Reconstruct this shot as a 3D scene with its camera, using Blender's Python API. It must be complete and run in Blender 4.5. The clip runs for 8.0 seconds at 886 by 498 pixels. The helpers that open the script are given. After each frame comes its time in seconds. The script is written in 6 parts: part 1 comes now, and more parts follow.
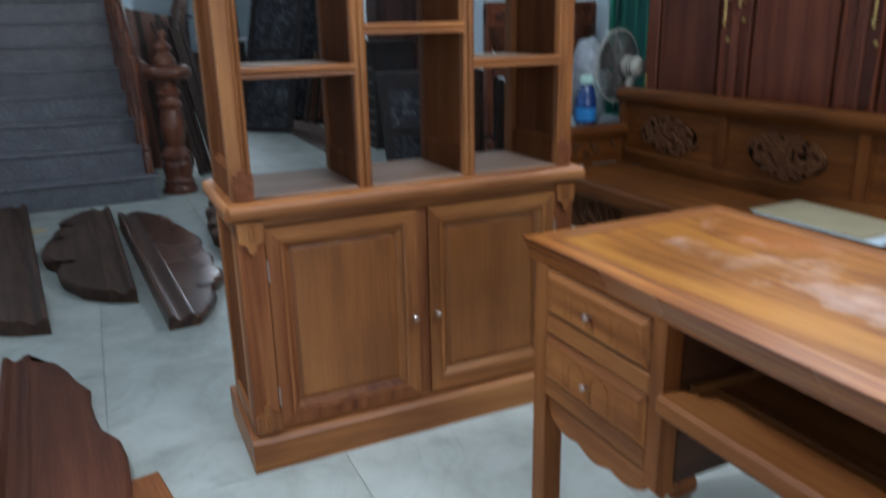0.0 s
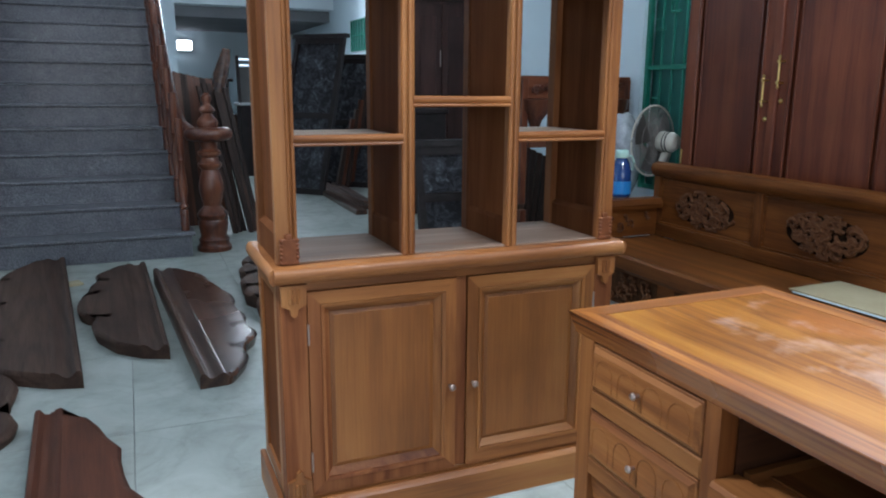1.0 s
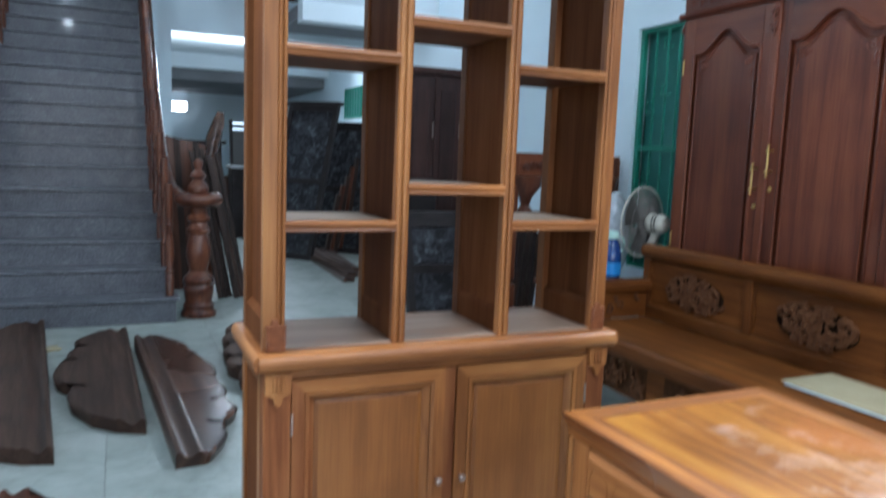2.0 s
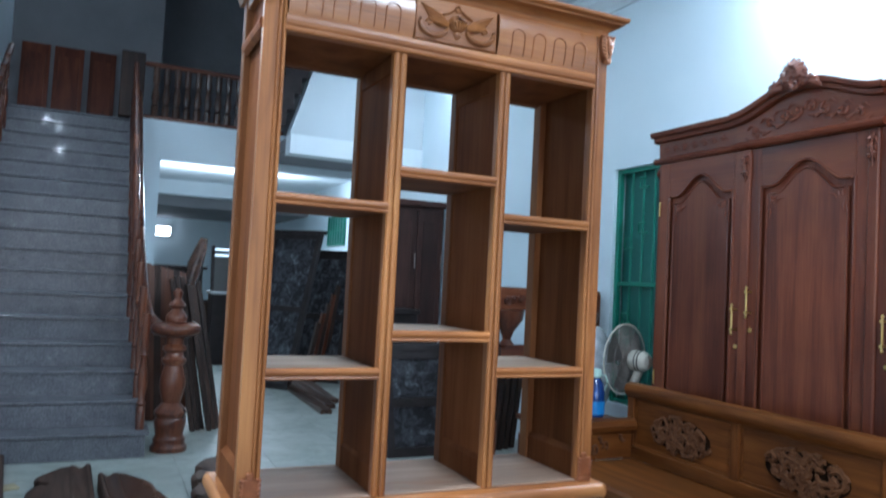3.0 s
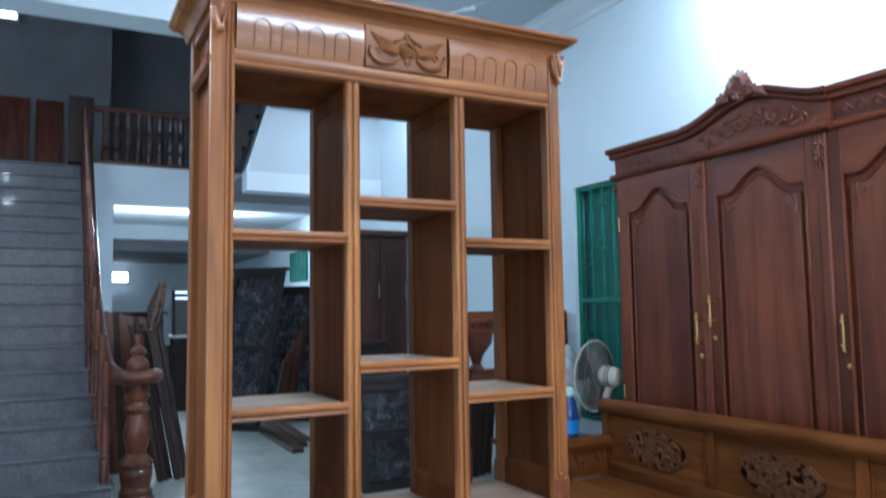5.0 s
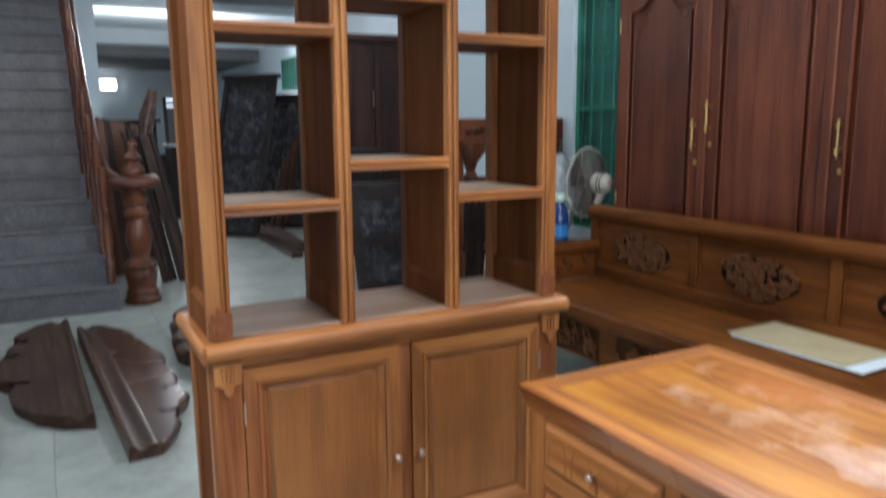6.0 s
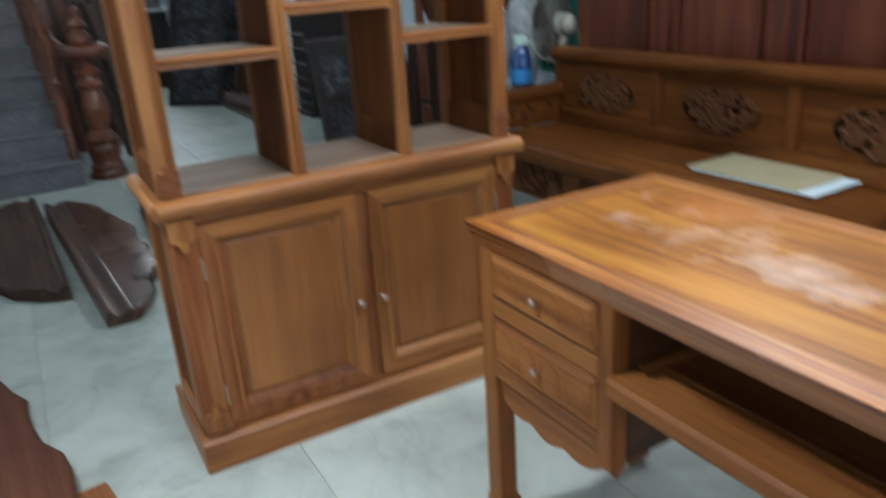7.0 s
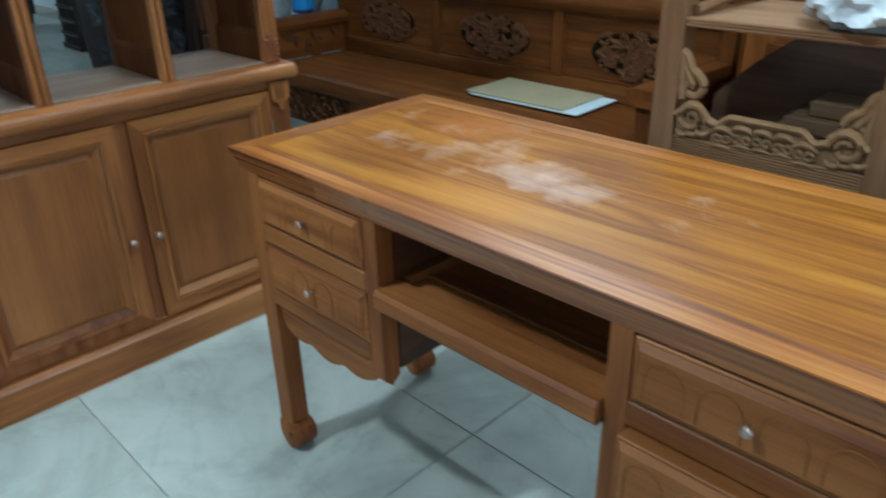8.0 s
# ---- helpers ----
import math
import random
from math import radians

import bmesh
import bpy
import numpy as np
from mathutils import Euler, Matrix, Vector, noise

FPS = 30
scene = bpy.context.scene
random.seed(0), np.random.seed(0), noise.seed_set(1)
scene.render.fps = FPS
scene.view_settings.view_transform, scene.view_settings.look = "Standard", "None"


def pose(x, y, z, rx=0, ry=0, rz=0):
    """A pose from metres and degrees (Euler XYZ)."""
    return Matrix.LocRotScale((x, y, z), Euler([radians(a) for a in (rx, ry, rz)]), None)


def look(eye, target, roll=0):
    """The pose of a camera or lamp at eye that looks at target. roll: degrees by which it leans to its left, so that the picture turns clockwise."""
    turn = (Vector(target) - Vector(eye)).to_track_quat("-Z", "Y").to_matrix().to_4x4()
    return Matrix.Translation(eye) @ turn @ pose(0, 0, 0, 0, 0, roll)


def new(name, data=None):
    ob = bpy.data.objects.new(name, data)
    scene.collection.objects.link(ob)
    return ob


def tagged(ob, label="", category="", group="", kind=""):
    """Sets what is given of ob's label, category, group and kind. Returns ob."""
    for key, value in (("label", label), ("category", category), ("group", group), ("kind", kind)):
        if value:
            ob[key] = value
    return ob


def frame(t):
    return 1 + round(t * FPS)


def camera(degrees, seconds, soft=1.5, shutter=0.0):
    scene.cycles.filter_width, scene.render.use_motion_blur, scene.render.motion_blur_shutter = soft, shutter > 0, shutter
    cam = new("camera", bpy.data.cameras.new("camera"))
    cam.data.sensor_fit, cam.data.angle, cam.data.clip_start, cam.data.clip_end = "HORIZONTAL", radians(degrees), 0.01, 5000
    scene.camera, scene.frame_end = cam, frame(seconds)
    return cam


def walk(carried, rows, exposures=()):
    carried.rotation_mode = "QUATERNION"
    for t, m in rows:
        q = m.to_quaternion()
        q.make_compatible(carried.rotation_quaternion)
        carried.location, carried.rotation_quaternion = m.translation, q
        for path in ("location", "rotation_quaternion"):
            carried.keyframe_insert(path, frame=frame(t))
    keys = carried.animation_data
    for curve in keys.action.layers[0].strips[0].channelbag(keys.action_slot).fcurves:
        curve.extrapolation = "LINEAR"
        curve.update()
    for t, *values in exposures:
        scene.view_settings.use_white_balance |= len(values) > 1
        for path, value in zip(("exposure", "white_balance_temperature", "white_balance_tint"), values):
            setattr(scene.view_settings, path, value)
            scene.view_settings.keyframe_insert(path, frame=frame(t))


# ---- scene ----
cam = camera(61.8, 8.0, soft=1.9, shutter=0.8)
PATH = [
    (0, (-0.348, -1.960, 1.244), (0.449, -0.223, 0.655), -1.2),
    (0.2, (-0.362, -1.958, 1.247), (0.423, -0.182, 0.731), -0.4),
    (0.5, (-0.381, -1.955, 1.252), (0.387, -0.169, 0.785), 0.0),
    (1, (-0.396, -1.940, 1.258), (0.364, -0.138, 0.838), 0.4),
    (1.2, (-0.397, -1.929, 1.262), (0.348, -0.120, 0.849), 0.4),
    (2.3, (-0.393, -1.886, 1.346), (0.434, -0.070, 1.206), 3.3),
    (2.5, (-0.395, -1.883, 1.358), (0.439, -0.066, 1.298), 3.8),
    (3, (-0.401, -1.876, 1.383), (0.441, -0.065, 1.468), 2.9),
    (3.5, (-0.401, -1.874, 1.400), (0.443, -0.068, 1.546), 1.5),
    (4, (-0.393, -1.860, 1.417), (0.482, -0.075, 1.637), 0.4),
    (4.2, (-0.396, -1.859, 1.420), (0.490, -0.084, 1.674), -0.2),
    (5.3, (-0.387, -1.858, 1.366), (0.547, -0.092, 1.433), -0.3),
    (5.5, (-0.384, -1.856, 1.362), (0.554, -0.089, 1.336), 0.3),
    (5.8, (-0.377, -1.858, 1.350), (0.552, -0.101, 1.116), -0.3),
    (6, (-0.373, -1.864, 1.341), (0.546, -0.120, 1.001), -0.5),
    (6.5, (-0.355, -1.881, 1.321), (0.539, -0.165, 0.813), -2.3),
    (7, (-0.306, -1.914, 1.293), (0.596, -0.272, 0.592), -3.7),
    (7.2, (-0.285, -1.928, 1.284), (0.707, -0.360, 0.507), -3.5),
    (7.5, (-0.261, -1.953, 1.274), (0.848, -0.506, 0.451), -3.1),
    (7.7, (-0.256, -1.966, 1.270), (0.936, -0.602, 0.426), -2.3),
    (8, (-0.249, -1.987, 1.262), (1.003, -0.697, 0.385), -1.5),
]
EXPOSURES = [(0.0, -0.16, 5950, 14), (1.0, 0.14, 5900, 13), (2.5, 0.50, 5600, 10), (3.5, 0.52, 5450, 10), (4.2, 0.52, 5350, 10), (5.5, 0.44, 5950, 14), (6.0, 0.36, 6600, 17), (6.5, 0.24, 6650, 14), (7.2, 0.02, 6050, 7), (8.0, -0.16, 5650, -1)]
walk(cam, [(t, look(eye, target, roll)) for t, eye, target, roll in PATH], EXPOSURES)

# ---- world and lamps ----
world = bpy.data.worlds.new("sky")
scene.world = world
world.use_nodes = True
wn = world.node_tree
sky = wn.nodes.new("ShaderNodeTexSky")
sky.sky_type, sky.sun_disc = "NISHITA", False
sky.sun_elevation, sky.sun_rotation = radians(40), radians(200)
wn.nodes["Background"].inputs["Strength"].default_value = 0.10
wn.links.new(sky.outputs["Color"], wn.nodes["Background"].inputs["Color"])


def area(name, loc, target, sx, sy, watts, color):
    data = bpy.data.lights.new(name, "AREA")
    data.shape, data.size, data.size_y, data.energy, data.color = "RECTANGLE", sx, sy, watts, color
    ob = new(name, data)
    ob.matrix_world = look(loc, target)
    return ob


def point(name, loc, radius, watts):
    data = bpy.data.lights.new(name, "POINT")
    data.shadow_soft_size, data.energy, data.color = radius, watts, COOL
    ob = new(name, data)
    ob.location = loc
    return ob


COOL = (0.87, 0.96, 1.0)
area("tube_light_wall", (3.02, 0.30, 3.22), (1.0, 0.3, 3.2), 1.2, 0.08, 64, COOL)
area("tube_glow_on_wall", (2.82, 0.30, 3.22), (4.0, 0.3, 3.1), 1.2, 0.06, 34, COOL)
point("bulb_light", (-1.18, 0.30, 3.47), 0.05, 3.0)
spot = bpy.data.lights.new("reflector_lamp_light", "SPOT")
spot.spot_size, spot.spot_blend, spot.shadow_soft_size, spot.energy, spot.color = radians(64), 0.9, 0.12, 300, COOL
new("reflector_lamp_light", spot).matrix_world = look((-1.25, -0.20, 3.46), (0.50, -0.90, 0.2))
for bx, by in ((-1.26, 4.70), (-1.09, 4.25)):
    point("stairwell_bulb_light", (bx, by, 3.47), 0.04, 3.0)
area("tube_light_rear", (1.0, -2.2, 3.55), (0.9, -2.0, 0), 1.2, 0.10, 66, COOL)
# Frontal fill, added as daylight from an assumed, unseen opening.
area("shopfront_daylight", (0.0, -5.9, 1.7), (0.0, 0.0, 1.2), 4.6, 2.6, 56, (0.88, 0.95, 1.0))
area("back_room_lamp", (1.45, 10.0, 2.60), (1.3, 6.5, 0), 1.2, 0.1, 38, COOL)
# No fitting here: added to brighten the back room ceiling.
area("back_room_uplight", (0.9, 9.3, 2.30), (0.9, 9.3, 4), 2.8, 0.5, 22, COOL)
area("rear_tube_uplight", (1.0, -2.2, 3.57), (1.0, -2.2, 5), 1.2, 0.1, 14, COOL)
# Added fill for the middle room; its true source is unknown.
area("tube_light_middle", (2.45, 5.30, 3.60), (2.45, 5.30, 0), 1.2, 0.08, 3, COOL)
area("far_room_lamp", (0.9, 13.5, 2.5), (0.9, 13.5, 0), 0.6, 0.2, 14, COOL)

# ---- materials ----
def material(name):
    m = bpy.data.materials.new(name)
    m.use_nodes = True
    nt = m.node_tree
    return m, nt, nt.nodes["Principled BSDF"]


def node(nt, kind, **values):
    n = nt.nodes.new(kind)
    for key, value in values.items():
        n.inputs[key.replace("_", " ")].default_value = value
    return n


def ramp(nt, fac, stops):
    r = nt.nodes.new("ShaderNodeValToRGB")
    while len(r.color_ramp.elements) < len(stops):
        r.color_ramp.elements.new(0.5)
    for e, (p, c) in zip(r.color_ramp.elements, stops):
        e.position, e.color = p, (*c, 1)
    nt.links.new(fac, r.inputs["Fac"])
    return r.outputs["Color"]


def mixed(nt, fac, a, b, mode="MIX"):
    n = nt.nodes.new("ShaderNodeMix")
    n.data_type, n.blend_type = "RGBA", mode
    for socket, value in ((n.inputs[0], fac), (n.inputs[6], a), (n.inputs[7], b)):
        if isinstance(value, (int, float)):
            socket.default_value = value
        elif isinstance(value, tuple):
            socket.default_value = (*value, 1)
        else:
            nt.links.new(value, socket)
    return n.outputs[2]


def bump(nt, bsdf, height, strength, distance=0.002):
    b = node(nt, "ShaderNodeBump", Strength=strength, Distance=distance)
    nt.links.new(height, b.inputs["Height"])
    nt.links.new(b.outputs["Normal"], bsdf.inputs["Normal"])


def scattered(nt):
    """Object coordinates, shifted by a random step for every part."""
    co, info = nt.nodes.new("ShaderNodeTexCoord"), nt.nodes.new("ShaderNodeObjectInfo")
    scale = nt.nodes.new("ShaderNodeVectorMath")
    scale.operation = "MULTIPLY_ADD"
    scale.inputs[0].default_value = (3.7, 5.1, 4.3)
    nt.links.new(info.outputs["Random"], scale.inputs[1])
    nt.links.new(co.outputs["Object"], scale.inputs[2])
    return scale.outputs[0], info.outputs["Random"]


def stretched(nt, vector, along, across, axis):
    m = nt.nodes.new("ShaderNodeMapping")
    m.inputs["Scale"].default_value = [along if a == axis else across for a in "xyz"]
    nt.links.new(vector, m.inputs["Vector"])
    return m.outputs["Vector"]


def wood(name, dark, mid, light, axis, rough=0.34, coat=0.25, rings=7.0, fade=0.18, across=11.0, spec=0.35, warp=0.4):
    m, nt, bsdf = material(name)
    co, rnd = scattered(nt)
    big = node(nt, "ShaderNodeTexNoise", Scale=1.0, Detail=3.0, Roughness=0.5, Distortion=warp)
    nt.links.new(stretched(nt, co, 0.8, across, axis), big.inputs["Vector"])
    wave = nt.nodes.new("ShaderNodeMath")
    wave.operation = "MULTIPLY"
    wave.inputs[1].default_value = rings
    nt.links.new(big.outputs["Fac"], wave.inputs[0])
    saw = nt.nodes.new("ShaderNodeMath")
    saw.operation = "PINGPONG"
    saw.inputs[1].default_value = 1.0
    nt.links.new(wave.outputs[0], saw.inputs[0])
    fine = node(nt, "ShaderNodeTexNoise", Scale=1.0, Detail=4.0, Roughness=0.65)
    nt.links.new(stretched(nt, co, 5.0, 150.0, axis), fine.inputs["Vector"])
    both = mixed(nt, 0.6, saw.outputs[0], fine.outputs["Fac"])
    color = ramp(nt, both, [(0.20, dark), (0.48, mid), (0.78, light)])
    blot = node(nt, "ShaderNodeTexNoise", Scale=2.3, Detail=3.0)
    nt.links.new(co, blot.inputs["Vector"])
    tone = ramp(nt, blot.outputs["Fac"], [(0.3, (0.72, 0.67, 0.64)), (0.52, (0.96, 0.95, 0.93)), (0.72, (1.14, 1.13, 1.08))])
    color = mixed(nt, 1.0, color, tone, "MULTIPLY")
    each = ramp(nt, rnd, [(0.0, (1 - fade,) * 3), (1.0, (1 + fade * 0.5,) * 3)])
    color = mixed(nt, 1.0, color, each, "MULTIPLY")
    nt.links.new(color, bsdf.inputs["Base Color"])
    r = nt.nodes.new("ShaderNodeMapRange")
    r.inputs["To Min"].default_value, r.inputs["To Max"].default_value = rough - 0.08, rough + 0.16
    nt.links.new(blot.outputs["Fac"], r.inputs["Value"])
    nt.links.new(r.outputs[0], bsdf.inputs["Roughness"])
    bsdf.inputs["Coat Weight"].default_value, bsdf.inputs["Coat Roughness"].default_value = coat * 0.5, 0.25
    bsdf.inputs["Specular IOR Level"].default_value = spec
    bump(nt, bsdf, fine.outputs["Fac"], 0.12, 0.001)
    return m


def plain(name, a, b, scale=3.0, rough=0.5, metal=0.0, grain=80.0, relief=0.1, coat=0.0, spec=0.5):
    m, nt, bsdf = material(name)
    co, rnd = scattered(nt)
    n1 = node(nt, "ShaderNodeTexNoise", Scale=scale, Detail=5.0, Roughness=0.6)
    n2 = node(nt, "ShaderNodeTexNoise", Scale=grain, Detail=3.0)
    nt.links.new(co, n1.inputs["Vector"])
    nt.links.new(co, n2.inputs["Vector"])
    both = mixed(nt, 0.25, n1.outputs["Fac"], n2.outputs["Fac"])
    nt.links.new(ramp(nt, both, [(0.3, a), (0.68, b)]), bsdf.inputs["Base Color"])
    bsdf.inputs["Roughness"].default_value, bsdf.inputs["Metallic"].default_value = rough, metal
    bsdf.inputs["Coat Weight"].default_value = coat
    bsdf.inputs["Specular IOR Level"].default_value = spec
    bump(nt, bsdf, n2.outputs["Fac"], relief, 0.001)
    return m


def glowing(name, color, strength):
    m, nt, bsdf = material(name)
    bsdf.inputs["Base Color"].default_value = (0.8, 0.8, 0.8, 1)
    bsdf.inputs["Emission Color"].default_value = (*color, 1)
    bsdf.inputs["Emission Strength"].default_value = strength
    return m


HONEY = dict(dark=(0.185, 0.060, 0.017), mid=(0.325, 0.120, 0.033), light=(0.440, 0.188, 0.058))
CASE = {a: wood("honey_wood_" + a, **HONEY, axis=a, rough=0.40, coat=0.15, rings=4.5, spec=0.3) for a in "xyz"}
PANEL = wood("panel_wood", (0.165, 0.054, 0.014), (0.245, 0.086, 0.022), (0.318, 0.124, 0.034), "z", rough=0.36, rings=3.2, across=9.0)
# Darker copies of the honey wood; shade inside the bookcase is in their colour.
DIM = wood("shaded_side_wood", (0.096, 0.030, 0.010), (0.152, 0.050, 0.017), (0.202, 0.074, 0.026), "z", rough=0.6, coat=0.0, rings=3, spec=0.04)
DIMSHELF = wood("shaded_shelf_wood", (0.098, 0.036, 0.015), (0.150, 0.056, 0.024), (0.200, 0.082, 0.037), "x", rough=0.55, coat=0.0, rings=3, spec=0.15)
DIMREAR = wood("shaded_stile_wood", (0.130, 0.044, 0.014), (0.200, 0.072, 0.023), (0.265, 0.105, 0.036), "z", rough=0.5, coat=0.0, rings=3, spec=0.2)
DUSTY = wood("dusty_shelf_wood", (0.300, 0.205, 0.145), (0.420, 0.310, 0.235), (0.520, 0.410, 0.330), "x", rough=0.62, coat=0.0, rings=4.0)


def scuffed(m):
    """Bare brown scuffs through the dust."""
    nt = m.node_tree
    bsdf = nt.nodes["Principled BSDF"]
    base = bsdf.inputs["Base Color"].links[0].from_socket
    co, rnd = scattered(nt)
    n = node(nt, "ShaderNodeTexNoise", Scale=7.0, Detail=6.0, Roughness=0.65, Distortion=0.8)
    nt.links.new(stretched(nt, co, 0.6, 1.4, "x"), n.inputs["Vector"])
    mask = ramp(nt, n.outputs["Fac"], [(0.56, (0, 0, 0)), (0.66, (0.65,) * 3)])
    nt.links.new(mixed(nt, mask, base, (0.270, 0.125, 0.058)), bsdf.inputs["Base Color"])


scuffed(DUSTY)
BOARDTOP = wood("scuffed_brown_board", (0.215, 0.130, 0.088), (0.315, 0.205, 0.146), (0.400, 0.275, 0.205), "x", rough=0.55, coat=0.0, rings=4.0)
scuffed(BOARDTOP)
CARVED = wood("reddish_carved_wood", (0.130, 0.036, 0.013), (0.235, 0.076, 0.025), (0.310, 0.118, 0.042), "z", rough=0.52, coat=0.0, spec=0.2)
AMBER = dict(dark=(0.125, 0.036, 0.011), mid=(0.235, 0.080, 0.021), light=(0.315, 0.122, 0.036))
DESKRED = {a: wood("red_amber_wood_" + a, (0.115, 0.030, 0.008), (0.290, 0.096, 0.018), (0.410, 0.165, 0.032), a, rough=0.32, coat=0.3, rings=5.0, across=30.0, spec=0.25) for a in "xy"}
DESKEDGE = wood("streaked_desk_edge", (0.060, 0.015, 0.007), (0.178, 0.053, 0.015), (0.300, 0.106, 0.027), "y", rough=0.24, coat=0.6, rings=5.0, across=40.0, spec=0.3)
DESK = {a: wood("amber_wood_" + a, **AMBER, axis=a, rough=0.46, coat=0.05, rings=5.0, spec=0.2) for a in "xyz"}
SOFA = {a: wood("tan_wood_" + a, (0.086, 0.026, 0.006), (0.170, 0.054, 0.011), (0.245, 0.089, 0.020), a, rough=0.46, coat=0.05, rings=4.0, spec=0.14) for a in "xyz"}
# Darker copy of the amber wood: knee-hole shade put into the colour.
KNEESHADE = {a: wood("shaded_knee_hole_" + a, (0.026, 0.009, 0.004), (0.052, 0.018, 0.007), (0.080, 0.029, 0.011), a, rough=0.5) for a in "xy"}
FRIEZE = wood("glossy_honey_frieze", **HONEY, axis="x", rough=0.26, coat=1.0, rings=4.0, spec=0.5)
LEAFRED = plain("pinkish_carved_wood", (0.240, 0.085, 0.032), (0.360, 0.145, 0.062), 30.0, 0.45)
FOOTRED = plain("red_brown_carved_block", (0.120, 0.034, 0.012), (0.230, 0.074, 0.026), 34.0, 0.5, spec=0.25)
# Two dark colours that stand for the shade inside the sofa carving.
CARVE_SHADE = plain("carving_ground", (0.030, 0.012, 0.005), (0.105, 0.040, 0.015), 34.0, rough=0.7, spec=0.1)
GAPSHADE = plain("openwork_shade", (0.008, 0.004, 0.002), (0.026, 0.012, 0.006), 20.0, 0.8, spec=0.05)
SOFA_CARVE = plain("carving_wood", (0.085, 0.032, 0.013), (0.165, 0.066, 0.027), 30.0, 0.65, spec=0.15)
MAHOGANY = {a: wood("mahogany_" + a, (0.070, 0.016, 0.007), (0.138, 0.033, 0.014), (0.205, 0.058, 0.024), a, rough=0.38, coat=0.25, rings=3, spec=0.3) for a in "xyz"}
# Glossy carving wood, with its pinkish highlights also put into the colour.
ROBECARVE = plain("glossy_highlight_carving", (0.130, 0.036, 0.020), (0.215, 0.072, 0.044), 24.0, 0.26, coat=0.6)
ROSE = {a: wood("dark_rosewood_" + a, (0.026, 0.012, 0.008), (0.062, 0.030, 0.019), (0.100, 0.052, 0.034), a, rough=0.30, coat=0.5, rings=5) for a in "xyz"}
GLOSSROSE = {a: wood("polished_rosewood_" + a, (0.030, 0.012, 0.008), (0.070, 0.030, 0.018), (0.115, 0.052, 0.032), a, rough=0.21, coat=0.8, rings=5) for a in "y"}
STAIRWOOD = {a: wood("stair_wood_" + a, (0.052, 0.013, 0.006), (0.112, 0.032, 0.014), (0.162, 0.054, 0.025), a, rough=0.28, coat=0.5) for a in "xyz"}
BLACKWOOD = plain("black_lacquered_wood", (0.012, 0.008, 0.008), (0.030, 0.022, 0.021), 6.0, 0.5, spec=0.4)
BLACKWOOD.node_tree.nodes["Principled BSDF"].inputs["Specular IOR Level"].default_value = 0.2
RAWWOOD = {a: wood("raw_unfinished_wood_" + a, (0.180, 0.090, 0.044), (0.240, 0.127, 0.065), (0.295, 0.162, 0.087), a, rough=0.75, coat=0.0, rings=5, spec=0.12) for a in "xyz"}
RAWCARVE = plain("raw_carving", (0.190, 0.102, 0.050), (0.280, 0.160, 0.082), 20.0, 0.8, spec=0.12)
WALL = plain("pale_blue_plaster", (0.72, 0.83, 0.88), (0.78, 0.87, 0.92), 1.4, 0.75, grain=140.0)
WHITE = plain("white_plaster", (0.72, 0.79, 0.83), (0.80, 0.86, 0.89), 1.2, 0.75, grain=120.0)
CEIL = plain("grey_white_ceiling", (0.53, 0.59, 0.63), (0.61, 0.67, 0.70), 0.9, 0.8, grain=120.0)
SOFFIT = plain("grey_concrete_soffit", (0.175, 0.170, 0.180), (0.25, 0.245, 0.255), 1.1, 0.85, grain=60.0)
GROUT = plain("grey_grout", (0.25, 0.245, 0.225), (0.36, 0.35, 0.325), 8.0, 0.9)
BRASS = plain("brass", (0.62, 0.43, 0.14), (0.80, 0.60, 0.24), 9.0, 0.28, 1.0, relief=0.03)
STEEL = plain("satin_steel", (0.40, 0.30, 0.26), (0.54, 0.42, 0.37), 9.0, 0.42, 1.0, relief=0.03)
GREEN = plain("green_paint", (0.010, 0.150, 0.095), (0.020, 0.230, 0.150), 5.0, 0.38)
GREENDARK = plain("green_sheet", (0.030, 0.150, 0.125), (0.050, 0.210, 0.175), 2.0, 0.3)
FANGREEN = plain("fan_green_paint", (0.015, 0.11, 0.075), (0.03, 0.17, 0.12), 5.0, 0.4)
GREYWOOD = wood("dusty_brown_wood", (0.085, 0.048, 0.026), (0.135, 0.080, 0.046), (0.18, 0.112, 0.068), "y", rough=0.8, coat=0.0, spec=0.08)
CREAM = plain("cream_plastic", (0.46, 0.42, 0.35), (0.60, 0.56, 0.48), 5.0, 0.45)
GUARD = plain("taupe_wire", (0.15, 0.135, 0.12), (0.22, 0.20, 0.18), 5.0, 0.4)
SMOKE = plain("smoky_plastic", (0.045, 0.040, 0.036), (0.075, 0.068, 0.062), 5.0, 0.3)
DARKPLANK = {a: wood("dark_plank_" + a, (0.014, 0.007, 0.005), (0.034, 0.016, 0.010), (0.058, 0.028, 0.018), a, rough=0.5, coat=0.0) for a in "yz"}
GREYPLASTIC = plain("grey_plastic", (0.30, 0.30, 0.30), (0.42, 0.42, 0.42), 5.0, 0.4)
BLUEPL = plain("blue_label", (0.02, 0.16, 0.45), (0.03, 0.26, 0.60), 12.0, 0.35)
BLUEWATER = plain("dark_blue_plastic", (0.01, 0.035, 0.14), (0.015, 0.06, 0.22), 8.0, 0.15, coat=0.6)
MINT = plain("mint_cap", (0.40, 0.62, 0.55), (0.55, 0.75, 0.66), 8.0, 0.4)
CARD = plain("beige_cardboard", (0.38, 0.315, 0.185), (0.46, 0.39, 0.24), 6.0, 0.8)
PAPER = plain("white_paper", (0.62, 0.72, 0.78), (0.74, 0.84, 0.90), 8.0, 0.7)
